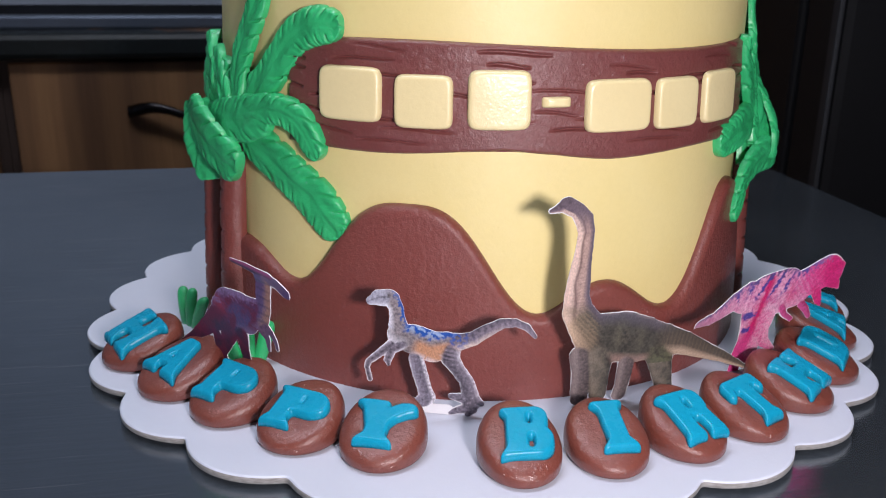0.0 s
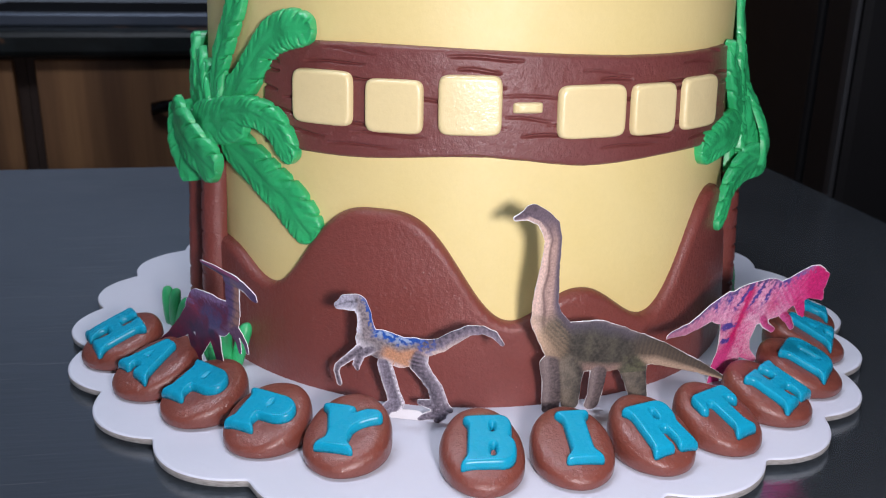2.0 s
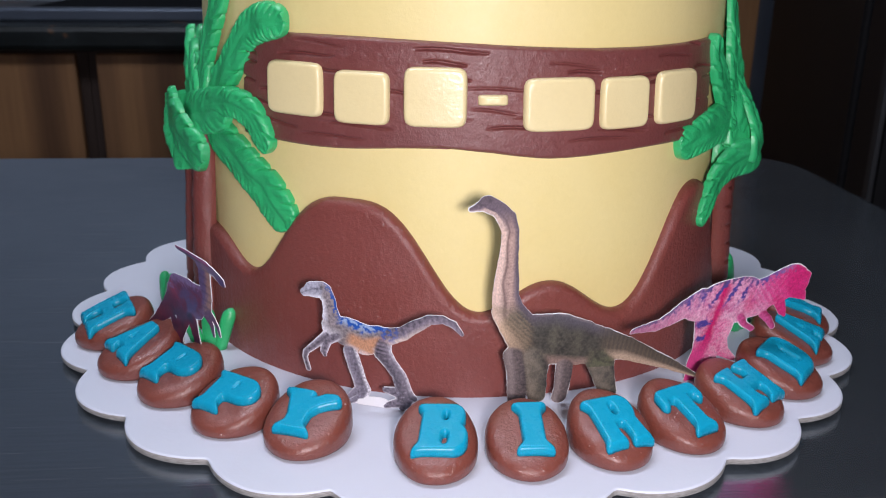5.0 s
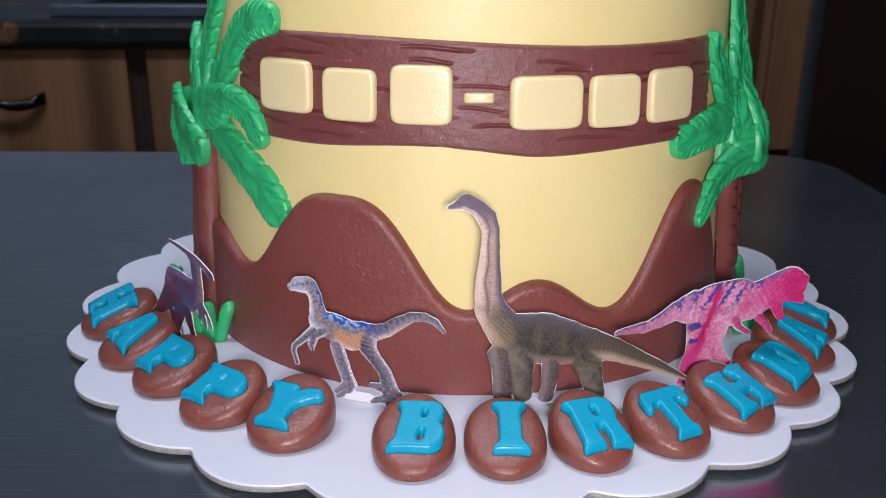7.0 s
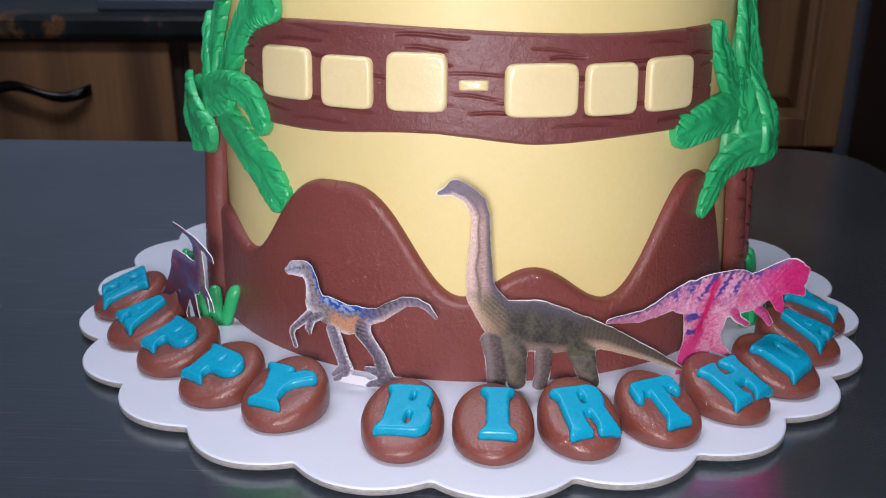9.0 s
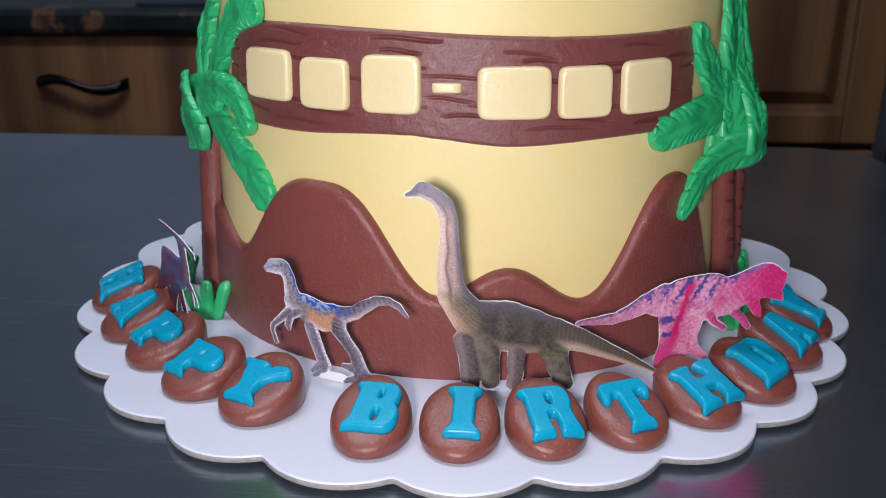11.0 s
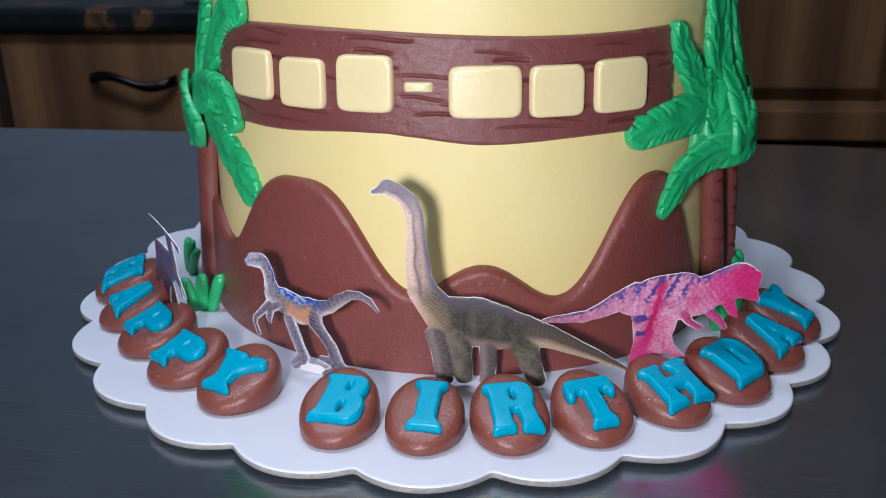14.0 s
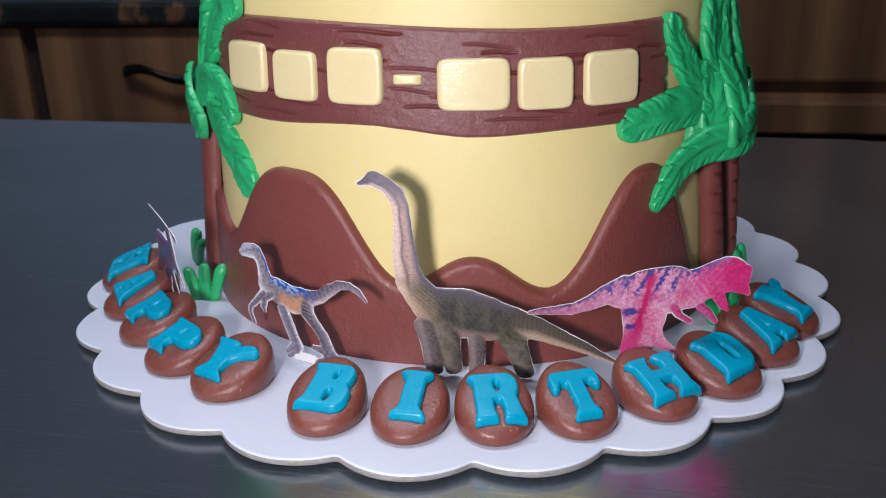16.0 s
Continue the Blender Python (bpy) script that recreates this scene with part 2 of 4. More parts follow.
def setting(name, bm, mat, label, m=room):
    return tagged(part(name, bm, mat, None, label, m), kind="structure")


setting("floor", box(5.0, 5.0, 0.1, (0, -0.2, FLOOR_Z - 0.05)), FLOOR_TILE, "brown tiled kitchen floor under the table")
setting("ceiling", box(5.0, 5.0, 0.1, (0, -0.2, CEIL_Z + 0.05)), CEILING_PAINT, "plain white ceiling over the kitchen")
setting("wall_north", box(5.0, 0.12, CEIL_Z - FLOOR_Z, (0, 1.74, (CEIL_Z + FLOOR_Z) / 2)), WALL_PAINT, "added pale wall behind the cabinets for the steel to reflect")
setting("wall_south", box(5.0, 0.12, CEIL_Z - FLOOR_Z, (0, -2.64, (CEIL_Z + FLOOR_Z) / 2)), WALL_PAINT, "pale painted wall behind the viewer")
setting("wall_west", box(0.12, 4.18, CEIL_Z - FLOOR_Z, (-2.44, -0.49, (CEIL_Z + FLOOR_Z) / 2)), WALL_PAINT, "pale painted side wall")
setting("wall_east", box(0.12, 4.18, CEIL_Z - FLOOR_Z, (2.44, -0.49, (CEIL_Z + FLOOR_Z) / 2)), WALL_PAINT, "pale painted side wall")

# Made-up fixture that houses the fill light.
lamp = thing("added_fill_lamp", pose(-0.26, -0.08, 1.62, 0, 0, 15))
tagged(lamp, "unseen batten fixture added under the ceiling for fill light", "lamp")
part("housing", box(1.25, 0.34, 0.06, (0, 0, -0.03), 0.01), CEILING_PAINT, lamp)
part("diffuser", box(1.2, 0.3, 0.012, (0, 0, -0.066), 0.004), FILL_GLOW, lamp, "added glowing fill panel")


# ---- steel table ----
def make_table():
    back, right, w, dp = 0.266, 0.266, 1.5, 0.95
    t = thing("steel_table", pose(0, 0, 0, 0, 0, 12.6))
    tagged(t, "stainless steel work table with scuffed brushed top", "table")
    cx, cy = right - w / 2, back - dp / 2
    bm = bmesh.new()
    # top sheet with rounded corners and a turned-down lip
    c, n = 0.045, 8
    ring = []
    for sx, sy, a0 in ((1, 1, 0), (-1, 1, 90), (-1, -1, 180), (1, -1, 270)):
        for i in range(n + 1):
            a = radians(a0 + 90 * i / n)
            ring.append((cx + sx * (w / 2 - c) + c * math.cos(a), cy + sy * (dp / 2 - c) + c * math.sin(a)))
    levels = [(0.006, 0.0), (0.0, -0.002), (-0.003, -0.008), (-0.003, -0.04), (0.004, -0.042)]
    rings = []
    for inset, z in levels:
        rings.append([bm.verts.new((cx + (x - cx) * (1 - inset / (w / 2)), cy + (y - cy) * (1 - inset / (dp / 2)), z)) for x, y in ring])
    bm.faces.new(rings[0])
    for a, b in zip(rings, rings[1:]):
        for i in range(len(a)):
            bm.faces.new((a[i], b[i], b[(i + 1) % len(a)], a[(i + 1) % len(a)]))
    bm.faces.new(list(reversed(rings[-1])))
    part("tabletop", bm, STEEL, t, smooth=False)
    for sx in (-1, 1):
        for sy in (-1, 1):
            leg = bmesh.new()
            bmesh.ops.create_cone(leg, cap_ends=True, segments=20, radius1=0.019, radius2=0.019, depth=-FLOOR_Z - 0.042)
            part("leg", leg, STEEL, t, m=pose(cx + sx * (w / 2 - 0.06), cy + sy * (dp / 2 - 0.06), (FLOOR_Z - 0.042) / 2), smooth=True)


make_table()


# ---- kitchen cabinets ----
def wavy_handle(parent, at, length=0.15):
    """A cast handle with a slow S curve, on two feet."""
    n, k = 25, 10
    verts = []
    for i in range(n):
        s = i / (n - 1)
        x = (s - 0.5) * length
        z = 0.009 * math.sin(2 * math.pi * s)
        y = -0.026 * math.sin(math.pi * s) ** 0.5 - 0.002
        r = 0.0068 + 0.003 * abs(math.cos(math.pi * s)) ** 2
        for j in range(k):
            a = 2 * math.pi * j / k
            verts.append((x, y + r * 0.7 * math.cos(a), z + r * math.sin(a)))
    faces = grid_faces(n, k, True) + [tuple(range(k)), tuple(range((n - 1) * k, n * k))]
    part_mesh("handle", mesh_of("handle", verts, faces, IRON), parent, "dark wavy cast metal handle", Matrix.Translation(at))


def drawer_front(unit, x0, x1, z0, z1, handle):
    w, h = x1 - x0, z1 - z0
    d = part("drawer_front", box(w - 0.006, 0.018, h - 0.006, bevel=0.003), WOOD, unit, "striped brown laminate drawer front",
             Matrix.Translation(((x0 + x1) / 2, FACE_Y - 0.009, (z0 + z1) / 2)))
    if handle:
        wavy_handle(d, (0.013, -0.009, handle))


def base_unit(x0, x1):
    unit = thing("drawer_cabinet", room)
    tagged(unit, "brown wooden kitchen drawer unit under the granite counter", "cabinet", "kitchen base cabinets")
    part("carcass", box(x1 - x0 - 0.001, 0.58, 0.735, ((x0 + x1) / 2, FACE_Y + 0.29, -0.3655)), WOOD_DARK, unit)
    part("plinth", box(x1 - x0 - 0.001, 0.5, 0.125, ((x0 + x1) / 2, FACE_Y + 0.3, FLOOR_Z + 0.0625)), WOOD_DARK, unit)
    for z0, z1, hz in ((-0.235, -0.012, 0.035), (-0.49, -0.24, 0.02), (-0.73, -0.495, 0.02)):
        drawer_front(unit, x0 + 0.012, x1 - 0.012, z0, z1, hz)


for x0, x1 in ((-1.81, -1.35), (-1.35, -0.889), (-0.889, -0.427), (-0.427, 0.045)):
    base_unit(x0, x1)

counter = thing("granite_counter", room)
tagged(counter, "dark speckled polished granite counter on the drawers", "counter")
part("slab", box(1.86, 0.6, 0.026, (-0.885, FACE_Y + 0.3, 0.015), 0.004), GRANITE, counter)
part("front_edge", box(1.86, 0.036, 0.038, (-0.885, FACE_Y - 0.0185, 0.0092), 0.009), GRANITE, counter, "rounded thick granite front edge")

# Added hob: its front strip stands in for the counter's bluish reflection.
hob = thing("cooktop", room)
tagged(hob, "added black cooktop with a strip standing in for a reflection", "cooktop")
part("glass_top", box(0.58, 0.42, 0.012, (-0.28, FACE_Y + 0.28, 0.034), 0.003), MATT_BLACK, hob)
part("reflection_strip", box(0.58, 0.03, 0.02, (-0.28, FACE_Y + 0.055, 0.038), 0.004), REFLECTION_BLUE, hob, "strip standing in for a bluish reflection")


def tall_cabinet(x0, x1):
    unit = thing("pantry_cabinet", room)
    tagged(unit, "tall brown wooden pantry cabinet with framed doors", "cabinet")
    part("carcass", box(x1 - x0, 0.6, 1.9, ((x0 + x1) / 2, FACE_Y + 0.3, FLOOR_Z + 0.95)), WOOD_DARK, unit)
    for z0, z1 in ((-0.178, 1.0), (-0.81, -0.19)):
        d = thing("door")
        d.parent = unit
        d.matrix_basis = Matrix.Translation((0, FACE_Y - 0.011, 0))
        w = 0.055
        xa, xb = x0 + 0.004, x1 - 0.004
        for xs in (xa + w / 2, xb - w / 2):
            part("stile", box(w, 0.022, z1 - z0, (xs, 0, (z0 + z1) / 2), 0.003), WOOD, d)
        for zs in (z0 + 0.024, z1 - 0.024):
            part("rail", box(xb - xa - 2 * w - 0.001, 0.022, 0.048, ((xa + xb) / 2, 0, zs), 0.003), WOOD, d)
        # recessed panel with a sloped field
        px, pz = (xb - xa) / 2 - w, (z1 - z0) / 2 - 0.048
        mx, mz = (xa + xb) / 2, (z0 + z1) / 2
        verts = []
        for inset, y in ((0, 0.006), (0.012, 0.008), (0.032, -0.004), (0.036, -0.005)):
            for sx, sz in ((-1, -1), (1, -1), (1, 1), (-1, 1)):
                verts.append((mx + sx * (px - inset), y, mz + sz * (pz - inset)))
        faces = [(i * 4 + j, i * 4 + (j + 1) % 4, i * 4 + 4 + (j + 1) % 4, i * 4 + 4 + j) for i in range(3) for j in range(4)] + [(12, 13, 14, 15)]
        part_mesh("panel", mesh_of("panel", verts, faces, WOOD, smooth=False), d, "raised field door panel")
        wavy_handle(d, (x0 + 0.06, -0.011, 0.35 if z0 > -0.5 else -0.4), 0.13)


tall_cabinet(0.058, 0.63)


# ---- refrigerator ----
def make_fridge():
    f = thing("refrigerator", pose(0.274, 0.325, FLOOR_Z, 0, 0, -4.5))
    tagged(f, "tall black refrigerator beside the steel table", "refrigerator")
    part("cabinet_body", box(0.62, 0.6, 1.66, (0.31, 0.42, 0.85), 0.006), BLACK, f)
    for z0, z1 in ((0.06, 1.16), (1.172, 1.68)):
        d = part("door", box(0.62, 0.1, z1 - z0, (0.31, 0.052, (z0 + z1) / 2), 0.008), BLACK, f)
        part("gasket", box(0.6, 0.016, z1 - z0 - 0.02, (0.312, 0.112, (z0 + z1) / 2)), GREY_TRIM, d, "grey rubber door gasket")
        part("edge_trim", box(0.004, 0.016, z1 - z0 - 0.01, (-0.001, 0.012, (z0 + z1) / 2), 0.001), GREY_TRIM, d, "dull grey edge trim")
    for x in (0.06, 0.56):
        for y in (0.2, 0.66):
            part("foot", box(0.04, 0.04, 0.022, (x, y, 0.011), 0.003), BLACK, f)


make_fridge()

# ---- cake board ----
BOARD = (0.0027, -0.0152)
BOARD_Z = 0.0035


def make_cake_board():
    """Scalloped card: 24 lobes round the rim."""
    lobes, per, rn, ro = 24, 38, 0.1451, 0.1533
    step = 2 * math.pi / lobes
    rim = []
    for k in range(lobes):
        for i in range(per):
            f = i / per
            a = radians(-5.8) + step * (k + f)
            a += radians(0.9 * math.sin(2 * a + 0.5))
            r = rn + (ro - rn) * (math.sin(math.pi * f) ** 2 + 0.006) ** 0.36
            r += 0.0006 * noise.noise(Vector((k * 3.7, f, 2)))
            rim.append((r * math.sin(a), -r * math.cos(a)))
    n = len(rim)
    verts, mats = [], []
    levels = [(0.014, 0.0), (0.0135, 0.0009), (0.0004, 0.0011), (0.0, 0.0014), (0.0, 0.0031), (0.0004, BOARD_Z), (0.0009, BOARD_Z)]
    for inset, z in levels:
        for i, (x, y) in enumerate(rim):
            r = math.hypot(x, y)
            verts.append((x * (1 - inset / r), y * (1 - inset / r), z + (0.0 if z == 0 else 0.0003 * noise.noise(Vector((x * 40, y * 40, z * 300))))))
    faces = grid_faces(len(levels), n, True)
    mats = [1] * (n * 4) + [0] * (n * 2)
    faces.append(tuple(range(6 * n, 7 * n)))
    faces.append(tuple(reversed(range(n))))
    mats += [0, 1]
    me = mesh_of("cake_board", verts, faces, [CARD, CARD_EDGE], mats, smooth=True)
    ob = part_mesh("cake_board", me, None, m=pose(BOARD[0], BOARD[1], 0.0004))
    tagged(ob, "white scalloped cardboard cake board on the steel table", "cake board")


make_cake_board()

# ---- cake ----
CAKE_TOP = 0.152


def cake_r(z):
    """The cake's radius at a height: it narrows upwards, with a rounded shoulder."""
    r = 0.1025 - 0.04 * z
    edge = CAKE_TOP - 0.012
    if z > edge:
        q = min((z - edge) / 0.012, 1.0)
        r -= 0.012 * (1 - math.sqrt(max(0.0, 1 - q * q)))
    return r


def on_cake(deg, z, lift=0.0):
    """A place on the cake's side: degrees to the right from the front, height, distance off the surface."""
    s = min(max((deg - 15) / 40, 0.0), 1.0)
    bulge = 0.0028 * s * s * (3 - 2 * s) * (1 - min(max((deg - 110) / 50, 0.0), 1.0))
    a, r = radians(deg), cake_r(z) + lift + bulge
    return (r * math.sin(a), -r * math.cos(a), z)


def make_cake():
    c = thing("birthday_cake", pose(0, 0, 0))
    tagged(c, "round cream-yellow fondant birthday cake with brown hills", "cake")
    seg = 180
    heights = [BOARD_Z + (CAKE_TOP - 0.0002 - BOARD_Z) * (1 - (1 - i / 60) ** 1.3) for i in range(61)]
    verts = []
    for z in heights:
        for j in range(seg):
            d = -180 + 360 * j / seg
            wave = 0.0007 * noise.noise(Vector((math.sin(radians(d)) * 2.2, math.cos(radians(d)) * 2.2, z * 18)))
            verts.append(on_cake(d, z, wave))
    faces = grid_faces(len(heights), seg, True)
    faces += [tuple(range((len(heights) - 1) * seg, len(heights) * seg)), tuple(reversed(range(seg)))]
    part_mesh("cake_body", mesh_of("cake_body", verts, faces, CREAM), c, "smooth cream-yellow fondant side")
    # brown hills wrapped round the foot: each bump is a hill
    hills = ((35.1, -54.0, 22.0, 3.0), (57.5, -11.8, 18.8, 3.09), (32.0, 24.6, 14.6, 2.1), (57.2, 60.3, 16.5, 2.64),
             (30.0, 112, 20, 2.4), (48.0, 165, 24, 2.4), (38.0, -130, 20, 2.4))

    def ridge(d):
        h = 9.5
        for amp, mid, wide, power in hills:
            off = (d - mid + 180) % 360 - 180
            if mid == 60.3 and off > 0:
                wide, power = 12.5, 2.4              # this hill falls steeply towards the palm
            off = abs(off)
            h += amp * math.exp(-(off / wide) ** power)
        return max(h, 12.0) / 1000

    cols, thick = 1200, 0.0034
    fr = [1 - (1 - i / 30) ** 2.2 for i in range(31)]
    verts = []
    for f in fr:
        for j in range(cols):
            d = -180 + 360 * j / cols
            h = ridge(d)
            slope = (ridge(d + 0.4) - ridge(d - 0.4)) / (0.8 * math.pi / 180 * 0.104)
            z = BOARD_Z + (h - BOARD_Z) * f
            near = (h - z) / math.sqrt(1 + slope * slope)
            q = min(near / 0.003, 1.0)
            rough = 0.00016 * noise.noise(Vector((d * 1.3, z * 900, 0)))
            rough += 0.00034 * noise.noise(Vector((d * 2.6, z * 1500, 4))) * max(0.0, 1 - near / 0.0034)
            lift = thick * math.sqrt(max(0.0, 1 - (1 - q) ** 2)) + rough
            if f == 1:
                lift = -0.0006
            verts.append(on_cake(d, z, lift))
    part_mesh("hill_band", mesh_of("hill_band", verts, grid_faces(len(fr), cols, True), BROWN), c, "brown fondant hills round the foot")


make_cake()


# ---- shapes cut from a sheet ----
def capsule_field(chains, gx, gy):
    """Signed distance to tapered strokes (x, y, radius), on a lattice."""
    best = np.full(gx.shape, 1e9)
    for chain in chains:
        for (x0, y0, r0), (x1, y1, r1) in zip(chain, chain[1:]):
            dx, dy = x1 - x0, y1 - y0
            t = np.clip(((gx - x0) * dx + (gy - y0) * dy) / (dx * dx + dy * dy + 1e-12), 0, 1)
            best = np.minimum(best, np.hypot(gx - x0 - t * dx, gy - y0 - t * dy) - (r0 + t * (r1 - r0)))
    return best


def sheet_from_field(field, xs, ys):
    """The region where field < 0 as a flat net of quads whose rim is drawn onto the zero line: points, faces, rim edges, depth."""
    step = xs[1] - xs[0]
    gy_, gx_ = np.gradient(field, step)
    ny, nx = field.shape
    inside = field < 0
    cell = inside[:-1, :-1] | inside[1:, :-1] | inside[:-1, 1:] | inside[1:, 1:]
    cell &= (field[:-1, :-1] + field[1:, :-1] + field[:-1, 1:] + field[1:, 1:]) < 1.2 * step * 4 * 0.35
    index, pts, depth, faces, count = {}, [], [], [], {}

    def vert(i, j):
        if (i, j) not in index:
            d = field[i, j]
            x, y = xs[j], ys[i]
            if d > 0:
                g = gx_[i, j] ** 2 + gy_[i, j] ** 2 + 1e-9
                x, y, d = x - gx_[i, j] * d / g, y - gy_[i, j] * d / g, 0.0
            index[(i, j)] = len(pts)
            pts.append((x, y))
            depth.append(max(-d, 0.0))
        return index[(i, j)]

    for i, j in zip(*np.nonzero(cell)):
        f = (vert(i, j), vert(i, j + 1), vert(i + 1, j + 1), vert(i + 1, j))
        faces.append(f)
        for a, b in zip(f, f[1:] + f[:1]):
            count[(a, b)] = 1
    rim = [(a, b) for a, b in count if (b, a) not in count]
    return pts, faces, rim, depth


def cutout(strokes, inks, step, thick, edge):
    """A flat figure cut from printed paper: front and back sheets, a cut rim, a white margin of uneven width. Millimetres in, metres out."""
    names, chains = list(strokes), list(strokes.values())
    flat = [p for ch in chains for p in ch]
    m = 3.0
    xs = np.arange(min(p[0] - p[2] for p in flat) - m, max(p[0] + p[2] for p in flat) + m, step)
    ys = np.arange(min(p[1] - p[2] for p in flat) - m, max(p[1] + p[2] for p in flat) + m, step)
    gx, gy = np.meshgrid(xs, ys)
    wob = np.array([[noise.noise(Vector((x * 0.45, y * 0.45, 7.0))) for x in xs] for y in ys])
    field = capsule_field(chains, gx, gy) - 0.08 + 0.16 * wob
    pts, faces, rim, depth = sheet_from_field(field, xs, ys)
    n = len(pts)
    verts = [(x / 1000, y / 1000, thick / 2) for x, y in pts] + [(x / 1000, y / 1000, -thick / 2) for x, y in pts]
    out = [f for f in faces] + [tuple(n + i for i in reversed(f)) for f in faces] + [(b, a, n + a, n + b) for a, b in rim]
    mats = [0] * len(faces) + [1] * (len(faces) + len(rim))
    # for each stroke: how far along (0 to 1) and across (-1 to 1, plus is to the left of the stroke) every point lies
    px, py = np.array(pts).T
    along, across, weights = [], [], []
    for k, ch in enumerate(chains):
        best, s_at, u_at = np.full(n, 1e9), np.zeros(n), np.zeros(n)
        for i, ((x0, y0, r0), (x1, y1, r1)) in enumerate(zip(ch, ch[1:])):
            dx, dy = x1 - x0, y1 - y0
            t = np.clip(((px - x0) * dx + (py - y0) * dy) / (dx * dx + dy * dy), 0, 1)
            rr = r0 + t * (r1 - r0)
            off = np.hypot(px - x0 - t * dx, py - y0 - t * dy) / rr
            cross = np.clip((dx * (py - y0) - dy * (px - x0)) / math.hypot(dx, dy) / rr, -1.2, 1.2)
            hit = off < best
            best, s_at, u_at = np.where(hit, off, best), np.where(hit, (i + t) / (len(ch) - 1), s_at), np.where(hit, cross, u_at)
        along.append(s_at)
        across.append(u_at)
        weights.append(np.exp(-11 * best) * (1.0 + 0.4 * (k % 3)))
    weights = np.array(weights)
    weights /= weights.sum(0) + 1e-12
    colours = []
    for i, ((x, y), dep) in enumerate(zip(pts, depth)):
        col = np.zeros(3)
        for k in np.nonzero(weights[:, i] > 0.03)[0]:
            col += weights[k, i] * np.array(inks(names[k], along[k][i], across[k][i], x, y))
        bare = edge * max(0.0, 0.35 + 1.3 * noise.noise(Vector((x * 0.12, y * 0.12, 11.0))))
        f = min(max((bare - dep) / 0.22, 0.0), 1.0)
        colours.append(col * (1 - f) + f * np.array((0.82, 0.81, 0.82)))
    for i, f in enumerate(faces):
        if min(colours[k][0] for k in f) > 0.8:
            mats[i] = 1
    return verts, out, mats, colours


# ---- pebbles with letters ----
def stem(gx, gy, low, high, mid, foot=None, head=None):
    """An upright or leaning stroke between two points, flared into wedge serifs at its ends."""
    (x0, y0), (x1, y1) = low, high
    t = (gy - y0) / (y1 - y0)
    w = np.full(gx.shape, mid)
    for flare, d in ((foot, gy - y0), (head, y1 - gy)):
        if flare:
            w = np.maximum(w, mid + (flare - mid) * np.clip(1.25 - np.maximum(d, 0) / 0.15, 0, 1) ** 1.5)
    return np.maximum(np.abs(gx - x0 - t * (x1 - x0)) - w, np.maximum(y0 - gy, gy - y1))


def slab(gx, gy, x0, x1, y0, y1, r):
    """A rectangle with rounded corners."""
    dx, dy = np.abs(gx - (x0 + x1) / 2) - (x1 - x0) / 2 + r, np.abs(gy - (y0 + y1) / 2) - (y1 - y0) / 2 + r
    return np.hypot(np.maximum(dx, 0), np.maximum(dy, 0)) + np.minimum(np.maximum(dx, dy), 0) - r


